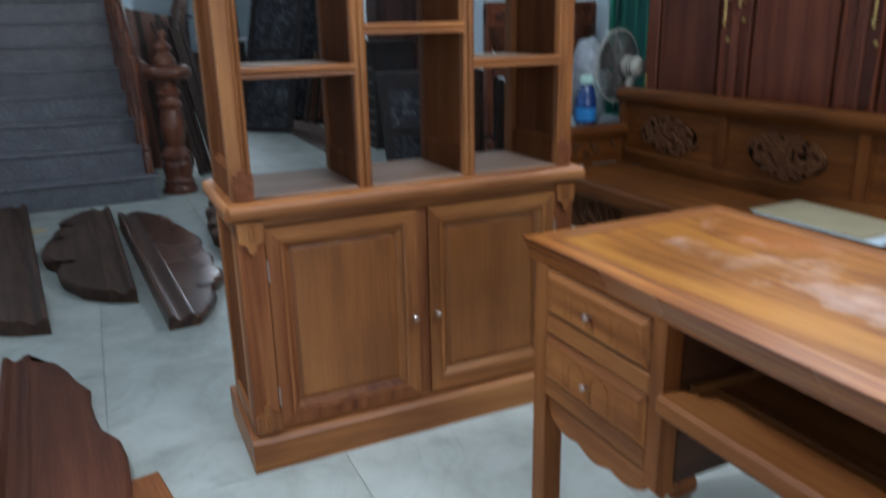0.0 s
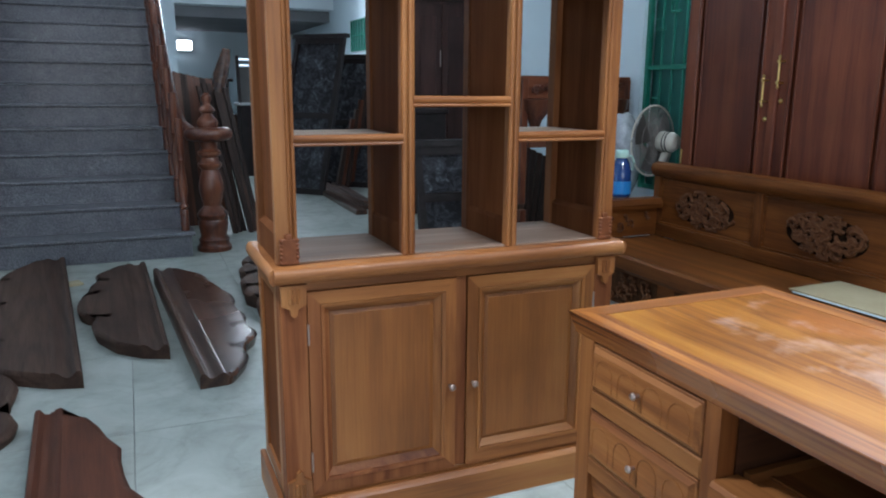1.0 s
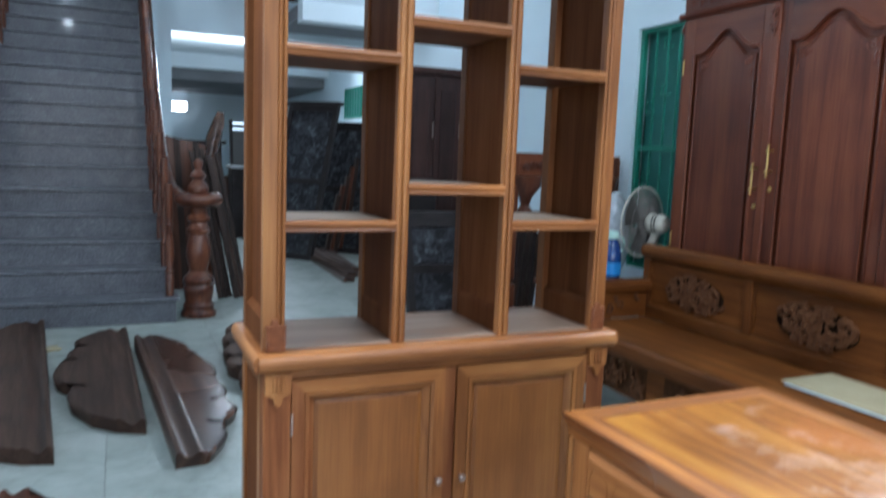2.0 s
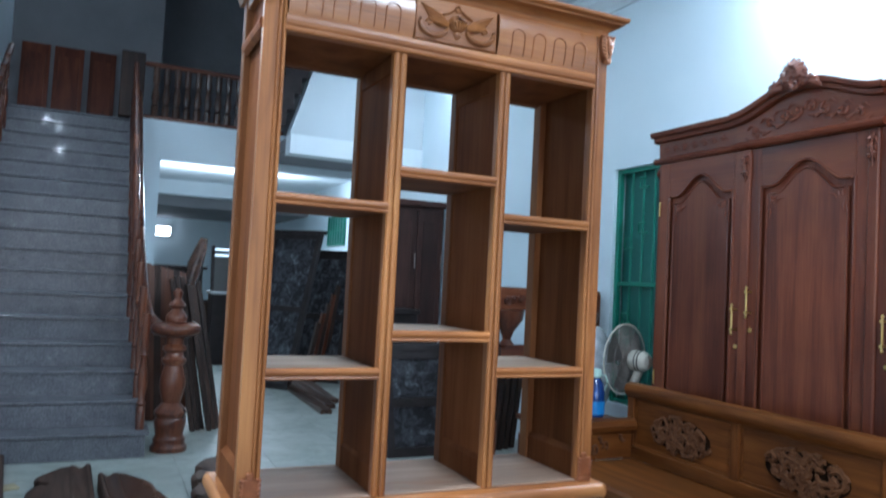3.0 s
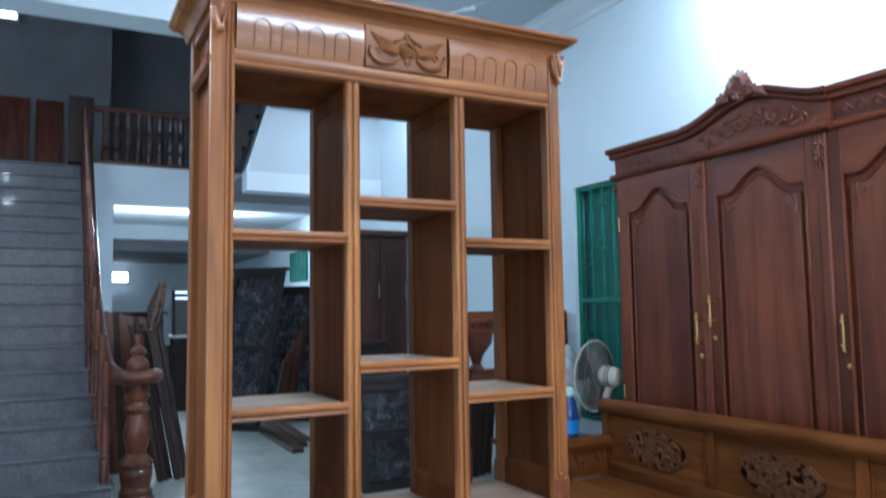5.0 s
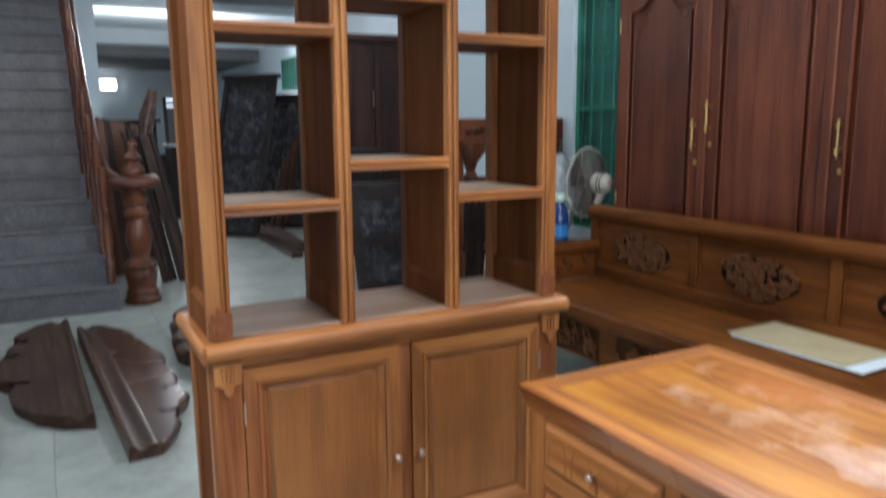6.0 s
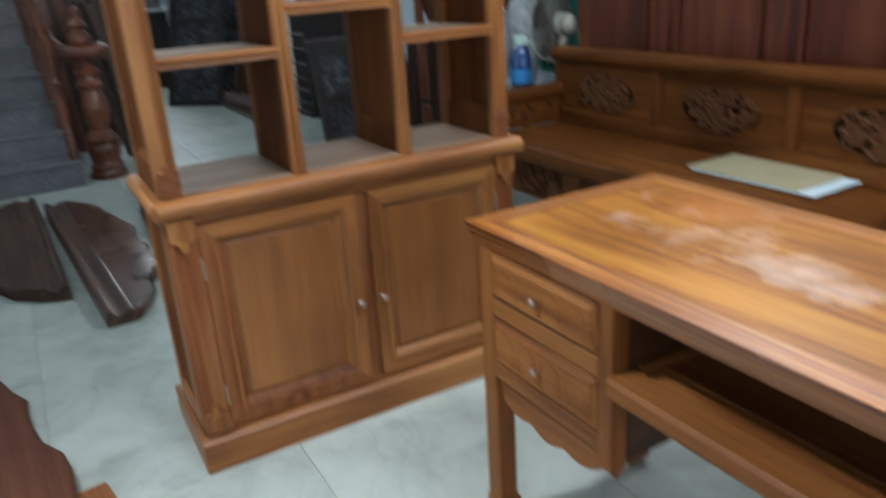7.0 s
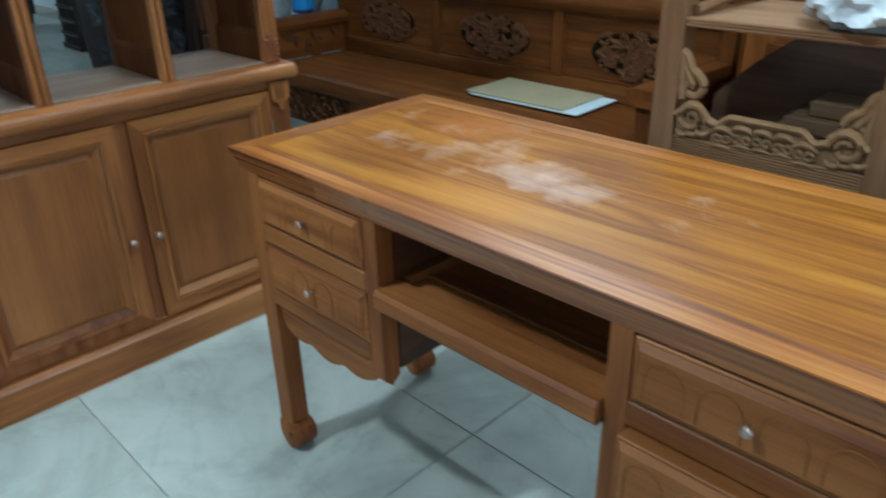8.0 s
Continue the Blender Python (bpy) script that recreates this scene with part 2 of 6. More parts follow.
PLASTICBAG = plain("white_plastic_film", (0.32, 0.34, 0.37), (0.70, 0.72, 0.75), 14.0, 0.2, coat=0.6)
BULB = glowing("lit_bulb", (0.87, 0.96, 1.0), 110.0)
TUBE = glowing("lit_tube", (0.85, 0.95, 1.0), 45.0)
LAMPGLOW = glowing("lit_diffuser", (0.85, 0.95, 1.0), 7.0)
STRIPGLOW = glowing("dim_lit_strip", (0.70, 0.86, 1.0), 1.3)


def granite():
    m, nt, bsdf = material("grey_granite")
    co, rnd = scattered(nt)
    v = node(nt, "ShaderNodeTexVoronoi", Scale=130.0)
    n1 = node(nt, "ShaderNodeTexNoise", Scale=55.0, Detail=6.0, Roughness=0.75)
    n2 = node(nt, "ShaderNodeTexNoise", Scale=9.0, Detail=6.0, Roughness=0.65)
    for n in (v, n1, n2):
        nt.links.new(co, n.inputs["Vector"])
    speck = mixed(nt, 0.4, n1.outputs["Fac"], v.outputs["Distance"])
    c = ramp(nt, speck, [(0.28, (0.062, 0.061, 0.068)), (0.46, (0.112, 0.110, 0.121)), (0.66, (0.185, 0.183, 0.196))])
    t = ramp(nt, n2.outputs["Fac"], [(0.3, (0.72, 0.72, 0.75)), (0.7, (1.12, 1.11, 1.10))])
    nt.links.new(mixed(nt, 1.0, c, t, "MULTIPLY"), bsdf.inputs["Base Color"])
    bsdf.inputs["Roughness"].default_value, bsdf.inputs["Specular IOR Level"].default_value = 0.45, 0.25
    bsdf.inputs["Coat Weight"].default_value, bsdf.inputs["Coat Roughness"].default_value = 0.16, 0.045
    return m


def marble_tile():
    m, nt, bsdf = material("pale_stone_tile")
    co, rnd = scattered(nt)
    n1 = node(nt, "ShaderNodeTexNoise", Scale=2.2, Detail=7.0, Roughness=0.62, Distortion=1.6)
    n2 = node(nt, "ShaderNodeTexNoise", Scale=9.0, Detail=5.0, Roughness=0.6)
    vein = node(nt, "ShaderNodeTexNoise", Scale=1.4, Detail=5.0, Roughness=0.55, Distortion=2.5)
    for n in (n1, n2, vein):
        nt.links.new(co, n.inputs["Vector"])
    c = ramp(nt, n1.outputs["Fac"], [(0.30, (0.285, 0.305, 0.272)), (0.52, (0.378, 0.400, 0.362)), (0.75, (0.440, 0.462, 0.425))])
    vm = ramp(nt, vein.outputs["Fac"], [(0.455, (1, 1, 1)), (0.485, (0.91, 0.92, 0.91)), (0.515, (1, 1, 1))])
    dirt = ramp(nt, n2.outputs["Fac"], [(0.28, (0.88, 0.87, 0.85)), (0.5, (1, 1, 1))])
    c = mixed(nt, 1.0, mixed(nt, 1.0, c, vm, "MULTIPLY"), dirt, "MULTIPLY")
    tone = ramp(nt, rnd, [(0.0, (0.90, 0.90, 0.90)), (1.0, (1.04, 1.04, 1.04))])
    nt.links.new(mixed(nt, 1.0, c, tone, "MULTIPLY"), bsdf.inputs["Base Color"])
    r = ramp(nt, n2.outputs["Fac"], [(0.3, (0.48,) * 3), (0.7, (0.38,) * 3)])
    nt.links.new(r, bsdf.inputs["Roughness"])
    bsdf.inputs["Specular IOR Level"].default_value = 0.22
    bump(nt, bsdf, n2.outputs["Fac"], 0.05, 0.001)
    return m


DESK_HEIGHT = 0.780


def stained_top():
    """Amber desk top with pale rubbed patches where the lacquer has bloomed."""
    m = wood("amber_desk_top", (0.160, 0.045, 0.007), (0.345, 0.126, 0.013), (0.455, 0.200, 0.030), "y", rough=0.36, coat=0.08, rings=4.4, across=12.0, spec=0.14, warp=1.4)
    nt = m.node_tree
    bsdf = nt.nodes["Principled BSDF"]
    co = nt.nodes.new("ShaderNodeTexCoord")
    base = bsdf.inputs["Base Color"].links[0].from_socket
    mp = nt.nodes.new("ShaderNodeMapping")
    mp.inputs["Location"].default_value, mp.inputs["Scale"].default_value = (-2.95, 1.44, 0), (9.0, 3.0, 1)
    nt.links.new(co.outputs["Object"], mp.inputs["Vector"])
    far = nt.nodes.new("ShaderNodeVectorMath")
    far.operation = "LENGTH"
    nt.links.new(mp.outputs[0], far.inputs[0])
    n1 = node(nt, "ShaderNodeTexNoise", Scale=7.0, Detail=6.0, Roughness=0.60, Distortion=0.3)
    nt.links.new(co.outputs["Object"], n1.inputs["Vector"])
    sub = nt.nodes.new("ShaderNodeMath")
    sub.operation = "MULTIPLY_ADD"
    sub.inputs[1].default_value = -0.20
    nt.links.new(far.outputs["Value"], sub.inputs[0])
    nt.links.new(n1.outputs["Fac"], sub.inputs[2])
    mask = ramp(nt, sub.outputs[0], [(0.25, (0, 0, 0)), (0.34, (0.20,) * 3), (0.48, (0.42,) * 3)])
    worn = nt.nodes.new("ShaderNodeVectorMath")
    worn.operation = "DISTANCE"
    worn.inputs[1].default_value = (0.43, -0.30, DESK_HEIGHT)
    nt.links.new(co.outputs["Object"], worn.inputs[0])
    edge = nt.nodes.new("ShaderNodeMath")
    edge.operation = "MULTIPLY_ADD"
    edge.inputs[1].default_value = -1.9
    nt.links.new(worn.outputs["Value"], edge.inputs[0])
    nt.links.new(n1.outputs["Fac"], edge.inputs[2])
    red = ramp(nt, edge.outputs[0], [(0.22, (0, 0, 0)), (0.40, (0.55,) * 3)])
    base = mixed(nt, red, base, (0.330, 0.098, 0.016))
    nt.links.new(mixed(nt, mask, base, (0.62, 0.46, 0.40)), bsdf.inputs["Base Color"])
    return m


def inlaid():
    """Black panel with a cloudy grey inlay."""
    m, nt, bsdf = material("black_panel_grey_inlay")
    co, rnd = scattered(nt)
    n1 = node(nt, "ShaderNodeTexNoise", Scale=9.0, Detail=6.0, Roughness=0.7, Distortion=1.2)
    nt.links.new(co, n1.inputs["Vector"])
    nt.links.new(ramp(nt, n1.outputs["Fac"], [(0.44, (0.014, 0.012, 0.014)), (0.58, (0.055, 0.055, 0.062)), (0.74, (0.19, 0.195, 0.21))]), bsdf.inputs["Base Color"])
    bsdf.inputs["Roughness"].default_value = 0.6
    bsdf.inputs["Specular IOR Level"].default_value = 0.2
    return m


GRANITE, TILE, DESKTOP, INLAY = granite(), marble_tile(), stained_top(), inlaid()

# ---- building helpers ----
def thing(name, loc, label, category, rz=0.0, group="", kind=""):
    ob = new(name)
    ob.empty_display_size = 0.05
    ob.matrix_world = pose(*loc, 0, 0, rz)
    return tagged(ob, label, category, group, kind)


def part(name, bm, mat, parent=None, label="", smooth=False, at=None):
    me = bpy.data.meshes.new(name)
    bmesh.ops.recalc_face_normals(bm, faces=bm.faces)
    bm.to_mesh(me)
    bm.free()
    me.materials.append(mat)
    if smooth:
        me.polygons.foreach_set("use_smooth", [True] * len(me.polygons))
        me.set_sharp_from_angle(angle=radians(38))
    ob = new(name, me)
    if parent:
        ob.parent = parent
    if at:
        ob.location = at
    if "carv" in name or name in ("guard", "winged_ornament", "crest", "scroll_bracket", "pilaster_capital"):
        tagged(ob, kind="stuff")
    return tagged(ob, label)


def again(name, source, parent, at, label=""):
    """One more object on the mesh of a part."""
    ob = new(name, source.data)
    ob.parent = parent
    ob.location = at
    return tagged(ob, label)


def box(x0, x1, y0, y1, z0, z1, bevel=0.0, bm=None, seg=1):
    bm = bm or bmesh.new()
    vs = [bm.verts.new((x, y, z)) for x in (x0, x1) for y in (y0, y1) for z in (z0, z1)]
    fs = [bm.faces.new([vs[i] for i in f]) for f in ((0, 1, 3, 2), (4, 6, 7, 5), (0, 4, 5, 1), (2, 3, 7, 6), (0, 2, 6, 4), (1, 5, 7, 3))]
    if bevel:
        bmesh.ops.bevel(bm, geom=list({e for f in fs for e in f.edges}), offset=bevel, segments=seg, profile=0.5, affect="EDGES")
    return bm


def swap(axis, a, u, v):
    return {"x": (a, u, v), "y": (u, a, v), "z": (u, v, a)}[axis]


def prism(pts, axis, a0, a1, bm=None):
    """A polygon of (u, v) pushed along an axis; u, v are the other two axes in order."""
    bm = bm or bmesh.new()
    lo = [bm.verts.new(swap(axis, a0, u, v)) for u, v in pts]
    hi = [bm.verts.new(swap(axis, a1, u, v)) for u, v in pts]
    bm.faces.new(lo)
    bm.faces.new(hi[::-1])
    for i in range(len(pts)):
        j = (i + 1) % len(pts)
        bm.faces.new((lo[i], hi[i], hi[j], lo[j]))
    return bm


def lathe(profile, seg=20, bm=None, at=(0, 0, 0), axis="z"):
    bm = bm or bmesh.new()
    rings = []
    for r, h in profile:
        ring = []
        for k in range(seg):
            a = 2 * math.pi * k / seg
            u, v = r * math.cos(a), r * math.sin(a)
            ring.append(bm.verts.new(Vector(at) + Vector(swap(axis, h, u, v))))
        rings.append(ring)
    for a, b in zip(rings, rings[1:]):
        for k in range(seg):
            bm.faces.new((a[k], a[(k + 1) % seg], b[(k + 1) % seg], b[k]))
    bm.faces.new(rings[0][::-1])
    bm.faces.new(rings[-1])
    return bm


def tube(pts, radius, seg=6, bm=None, flat=1.0):
    """A round bar along points; radius may be a list; flat squeezes it across z."""
    bm = bm or bmesh.new()
    pts = [Vector(p) for p in pts]
    rings = []
    for i, p in enumerate(pts):
        d = (pts[min(i + 1, len(pts) - 1)] - pts[max(i - 1, 0)]).normalized()
        side = d.cross(Vector((0, 0, 1)))
        side = side.normalized() if side.length > 0.05 else d.cross(Vector((0, 1, 0))).normalized()
        up = side.cross(d).normalized()
        r = radius[i] if isinstance(radius, (list, tuple)) else radius
        rings.append([bm.verts.new(p + r * math.cos(2 * math.pi * k / seg) * side + r * flat * math.sin(2 * math.pi * k / seg) * up) for k in range(seg)])
    for a, b in zip(rings, rings[1:]):
        for k in range(seg):
            bm.faces.new((a[k], a[(k + 1) % seg], b[(k + 1) % seg], b[k]))
    bm.faces.new(rings[0][::-1])
    bm.faces.new(rings[-1])
    return bm


def scrolls(place, w, h, count, seed, r, bm=None, oval=True):
    """Carved leaf scrolls inside an oval or a rectangle; place(u, v, d) gives the point in the thing."""
    bm = bm or bmesh.new()
    rnd = random.Random(seed)
    for n in range(count):
        for _ in range(20):
            u, v = rnd.uniform(-1, 1), rnd.uniform(-1, 1)
            if not oval or u * u + v * v < 0.72:
                break
        size = min(w, h) * rnd.uniform(0.13, 0.27)
        a0, turn = rnd.uniform(0, 6.28), rnd.choice((-1, 1)) * rnd.uniform(3.6, 6.4)
        pts, rs = [], []
        for k in range(9):
            f = k / 8
            a, q = a0 + turn * f, size * (1 - 0.78 * f)
            uu, vv = u * w / 2 + q * math.cos(a), v * h / 2 + q * math.sin(a)
            lim = math.hypot(uu / (w / 2), vv / (h / 2))
            if oval and lim > 0.98:
                uu, vv = uu / lim * 0.98, vv / lim * 0.98
            if not oval:
                uu, vv = max(-w / 2, min(w / 2, uu)), max(-h / 2, min(h / 2, vv))
            pts.append(place(uu, vv, r * rnd.uniform(0.2, 1.2)))
            rs.append(r * (1.25 - 0.6 * f))
        tube(pts, rs, 5, bm)
    return bm


def wall(name, boxes, mat, label, category="wall"):
    bm = bmesh.new()
    for b in boxes:
        box(*b, bm=bm)
    return tagged(part(name, bm, mat), label, category, kind="structure")


# ---- structure ----
XL, XR, YF, YB, ZC = -3.3, 3.1, -6.0, 15.0, 3.69
floor = wall("floor", [(XL, XR + 0.2, YF - 0.2, YB + 0.2, -0.12, -0.004)], GROUT, "pale stone floor tiles with thin dark joints", "floor")
wall("wall_east", [(XR, XR + 0.2, YF, 1.60, 0, 6.2), (XR, XR + 0.2, 2.64, YB, 0, 6.2), (XR, XR + 0.2, 1.60, 2.64, 2.285, 6.2), (XR, XR + 0.2, 1.60, 2.64, 0, 0.55)],
     WALL, "pale blue painted plaster wall with a barred window")
wall("wall_west", [(XL - 0.2, XL, YF, 4.0, 0, ZC + 0.2)], WALL, "pale blue painted plaster wall of the showroom")
wall("wall_beside_stair", [(XL - 0.2, -1.62, 4.0, 4.15, 0, ZC + 0.2), (-1.80, -1.62, 4.15, YB, 0, 6.2)], WALL, "grey painted plaster wall beside the stair")
# Out of view; wall and opening are assumed, to let front light in.
wall("wall_south", [(XL - 0.2, -2.4, YF - 0.2, YF, 0, 4), (2.4, XR + 0.2, YF - 0.2, YF, 0, 4), (-2.4, 2.4, YF - 0.2, YF, 3.0, 4)], WALL, "assumed front wall with a wide opening, out of view")
wall("wall_north", [(-1.8, XR + 0.2, YB, YB + 0.2, 0, 6.2)], WALL, "pale far wall of the back room")
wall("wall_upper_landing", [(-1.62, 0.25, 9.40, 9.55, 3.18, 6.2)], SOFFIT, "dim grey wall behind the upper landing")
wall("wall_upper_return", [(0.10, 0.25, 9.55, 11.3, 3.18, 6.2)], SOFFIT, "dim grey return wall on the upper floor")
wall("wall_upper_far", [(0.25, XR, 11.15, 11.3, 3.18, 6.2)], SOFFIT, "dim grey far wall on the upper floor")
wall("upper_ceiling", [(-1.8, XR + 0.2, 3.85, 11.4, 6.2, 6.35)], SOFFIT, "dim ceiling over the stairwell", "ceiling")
wall("ceiling", [(XL, XR, YF, 3.56, ZC, ZC + 0.15), (1.74, XR, 3.86, 6.38, ZC, ZC + 0.15)], CEIL, "grey-white flat plaster ceiling", "ceiling")
wall("wall_above_beam", [(-1.8, 1.74, 3.70, 3.85, ZC, 6.2)], WALL, "plaster wall above the stairwell beam")
wall("ceiling_beam", [(XL, XR, 3.56, 3.86, 3.45, ZC + 0.15)], WHITE, "white plastered beam across the ceiling", "beam")
wall("cornice_trim", [(XL, XR, 3.50, 3.56, 3.62, ZC)], WHITE, "white plaster cornice along the beam", "cornice")
crown = prism([(XR, 3.52), (XR - 0.03, 3.52), (XR - 0.04, 3.56), (XR - 0.10, 3.62), (XR - 0.11, 3.66), (XR - 0.14, ZC), (XR, ZC)], "y", YF, 3.50)
crown_ob = part("cornice_moulding", crown, WHITE)
tagged(crown_ob, "white plaster crown moulding along the wall", "cornice", kind="structure")
# stairwell side: landing slab, the white wall under it and the passage opening
wall("landing_slab", [(-1.62, -0.03, 8.24, 11.3, 3.00, 3.176), (-0.03, XR, 7.96, 11.3, 3.00, 3.176)], WHITE, "upper stair landing slab", "landing")
wall("wall_under_landing", [(-0.02, 0.22, 7.80, 7.95, 0, 3.176), (0.22, XR, 7.80, 7.95, 2.70, 3.176)], WALL, "pale wall under the landing with a wide passage opening")
wall("back_room_ceiling", [(-1.62, XR, 7.97, 11.4, 2.86, 2.98)], WHITE, "white ceiling of the back room", "ceiling")
wall("back_room_beam", [(-1.62, XR, 11.4, 11.7, 2.62, 2.98)], WHITE, "white beam across the back room", "beam")
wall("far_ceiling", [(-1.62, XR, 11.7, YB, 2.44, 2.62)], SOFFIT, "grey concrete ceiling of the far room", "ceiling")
# bulkhead over the middle part, with the slanted edge of the flight above
wall("bulkhead_beam", [(1.48, XR, 6.38, 6.62, 2.73, 2.95)], WHITE, "white bulkhead beam under the upper flight", "beam")
tagged(part("flight_soffit", prism([(1.47, 2.952), (XR, 2.952), (XR, 3.84), (1.74, 3.84)], "y", 6.40, 6.60), CEIL), "grey-white slanted side of the upper stair flight", "soffit", kind="structure")
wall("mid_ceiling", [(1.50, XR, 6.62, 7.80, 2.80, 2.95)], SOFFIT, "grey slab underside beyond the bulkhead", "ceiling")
for k in range(4):
    bmk = box(1.16 + 0.075 * k, 1.42 + 0.075 * k, 6.38, 6.58, 3.03 + 0.19 * k, 3.22 + 0.19 * k)
    tagged(part("upper_step", bmk, BLACKWOOD), "dark step end of the upper stair flight", "step", kind="structure")

# ---- stairs ----
RISE, GOING, SX0, SX1, SY = 0.187, 0.256, -1.50, -0.025, 3.88
stairs = thing("staircase", (0, 0, 0), "polished grey granite straight stair with seventeen steps", "staircase", kind="structure")
for k in range(17):
    y, z = SY + k * GOING, RISE * k
    x1 = SX1 + (0.03 if k == 0 else -0.07 * min(1.0, k / 4))
    part("riser", box(SX0, x1 - 0.012, y + 0.020, y + GOING + 0.03, max(0.0, z - 0.02), z + RISE - 0.028), GRANITE, stairs)
    part("tread", box(SX0, x1 + 0.012, y, y + GOING + 0.02, z + RISE - 0.026, z + RISE, 0.006), GRANITE, stairs, "grey granite tread with a rounded nose")
part("stringer", prism([(SY + 0.3, 0), (SY + 17 * GOING, 0), (SY + 17 * GOING, 17 * RISE - 0.22), (SY + 0.3, 0.03)], "x", SX1 - 0.14, SX1 - 0.03), WALL, stairs, "pale plaster stair side")

NX, NY = 0.172, 4.10
rail = thing("stair_balustrade", (NX, NY, 0), "red-brown lacquered wooden stair rail with a turned newel post", "balustrade")
newel = [(0.132, 0), (0.134, 0.03), (0.122, 0.045), (0.114, 0.06), (0.118, 0.09), (0.108, 0.10), (0.100, 0.12), (0.112, 0.19), (0.116, 0.225), (0.104, 0.25), (0.118, 0.275), (0.120, 0.29), (0.104, 0.315), (0.076, 0.345),
         (0.066, 0.36), (0.082, 0.42), (0.094, 0.48), (0.092, 0.53), (0.076, 0.60), (0.066, 0.64), (0.090, 0.665), (0.092, 0.685), (0.070, 0.705), (0.064, 0.735), (0.086, 0.755), (0.087, 0.778), (0.062, 0.80),
         (0.064, 0.86), (0.074, 0.90), (0.074, 0.97), (0.080, 1.0), (0.074, 1.02), (0.044, 1.055), (0.038, 1.07), (0.064, 1.09), (0.052, 1.115), (0.030, 1.135), (0.026, 1.15), (0.038, 1.18), (0.034, 1.205), (0.012, 1.225)]
part("newel_post", lathe(newel, 28), STAIRWOOD["z"], rail, "thick turned newel post with a finial", True)
pts = [(0.125 * math.cos(math.radians(b)), 0.115 * math.sin(math.radians(b)), 0.915) for b in range(20, -191, -15)]
slope = RISE / GOING
for k in range(18):
    y = 0.10 + 0.10 * k if k < 8 else 0.80 + (k - 7) * 0.32
    x = -0.135 - 0.128 * (1 - math.exp(-(y - 0.02) / 0.42))
    pts.append((x, y, 0.925 + 0.5 * slope * (math.sqrt((y - 0.26) ** 2 + 0.02) + y - 0.26)))
part("handrail", tube(pts, 0.060, 12, flat=0.9), STAIRWOOD["y"], rail, "glossy curved handrail", True)
bal = [(r * 1.35, h) for r, h in [(0.024, 0), (0.024, 0.16), (0.018, 0.17), (0.027, 0.185), (0.016, 0.21), (0.027, 0.32), (0.022, 0.42), (0.015, 0.52), (0.022, 0.54), (0.015, 0.56), (0.022, 0.60), (0.022, 0.85)]]
first = None
for k in range(16):
    at = (SX1 - 0.022 - 0.07 * min(1.0, k / 4) - NX, SY + (k + 0.45) * GOING - NY, RISE * (k + 1))
    if first is None:
        first = part("baluster", lathe(bal, 10), STAIRWOOD["z"], rail, "turned baluster", True, at)
    else:
        again("baluster", first, rail, at)
west_rail = thing("stair_rail_west", (SX0 + 0.05, SY, 0), "red-brown wooden stair rail along the far stair side", "balustrade")
part("handrail", tube([(0, 0.1 + k * 0.3, 0.98 + k * 0.3 * slope) for k in range(14)], 0.038, 8), STAIRWOOD["y"], west_rail, "", True)
for k in range(15):
    again("baluster", first, west_rail, (0, (k + 0.45) * GOING, RISE * (k + 1)))

upper = thing("landing_balustrade", (0.0, 7.92, 3.18), "dark brown wooden balustrade along the upper landing", "balustrade")
part("handrail", box(-0.02, 1.72, -0.035, 0.035, 0.66, 0.72, 0.015), STAIRWOOD["x"], upper)
part("bottom_rail", box(-0.02, 1.72, -0.03, 0.03, 0.0, 0.06, 0.008), STAIRWOOD["x"], upper)
ub = None
for k in range(13):
    at = (0.12 + 0.125 * k, 0, 0.06)
    if ub is None:
        ub = part("baluster", lathe([(r * 1.35, h * 0.71) for r, h in bal], 8), ROSE["z"], upper, "turned baluster", True, at)
    else:
        again("baluster", ub, upper, at)
part("corner_post", box(-0.29, -0.02, -0.08, 0.08, 0, 0.80, 0.01), DARKPLANK["z"], upper, "square dark corner post")

for k, (x, w) in enumerate(((-1.49, 0.34), (-1.10, 0.36), (-0.67, 0.33))):
    d = thing("cabinet_door_leaf", (x, 9.30, 3.18), "spare red-brown wooden door leaf leaning on the landing wall", "door leaf", group="spare door leaves")
    part("frame", prism([(-0.10, 0.0), (-0.06, 0.0), (0.07, 1.10), (0.03, 1.10)], "x", 0, w), MAHOGANY["z"], d)
    part("panel", prism([(-0.108, 0.12), (-0.09, 0.12), (0.0, 0.96), (-0.018, 0.96)], "x", 0.05, w - 0.05), MAHOGANY["z"], d)
up_lamp = thing("landing_lamp", (-1.42, 9.33, 5.34), "lit white louvred lamp on the stairwell wall", "lamp")
part("housing", box(-0.02, 0.52, 0.0, 0.06, -0.03, 0.24, 0.01), GREYPLASTIC, up_lamp)
for k in range(5):
    part("tube", box(0.012 + 0.098 * k, 0.096 + 0.098 * k, -0.02, -0.002, 0.0, 0.210, 0.008), LAMPGLOW, up_lamp, "lit tube section")

# ---- the display bookcase ----
def nosing(x0, x1, z0, z1, y0, depth, bm=None):
    """A beaded front strip along x: two round beads with a groove between."""
    h = z1 - z0
    prof = [(y0 + depth, z0), (y0 + 0.003, z0)]
    for lo, hi in ((z0, z0 + 0.30 * h), (z0 + 0.36 * h, z1)):
        for k in range(5):
            a = math.pi * k / 4
            prof.append((y0 + 0.005 - 0.006 * math.sin(a), (lo + hi) / 2 - (hi - lo) / 2 * math.cos(a)))
    prof += [(y0 + depth, z1)]
    return prism(prof, "x", x0, x1, bm)


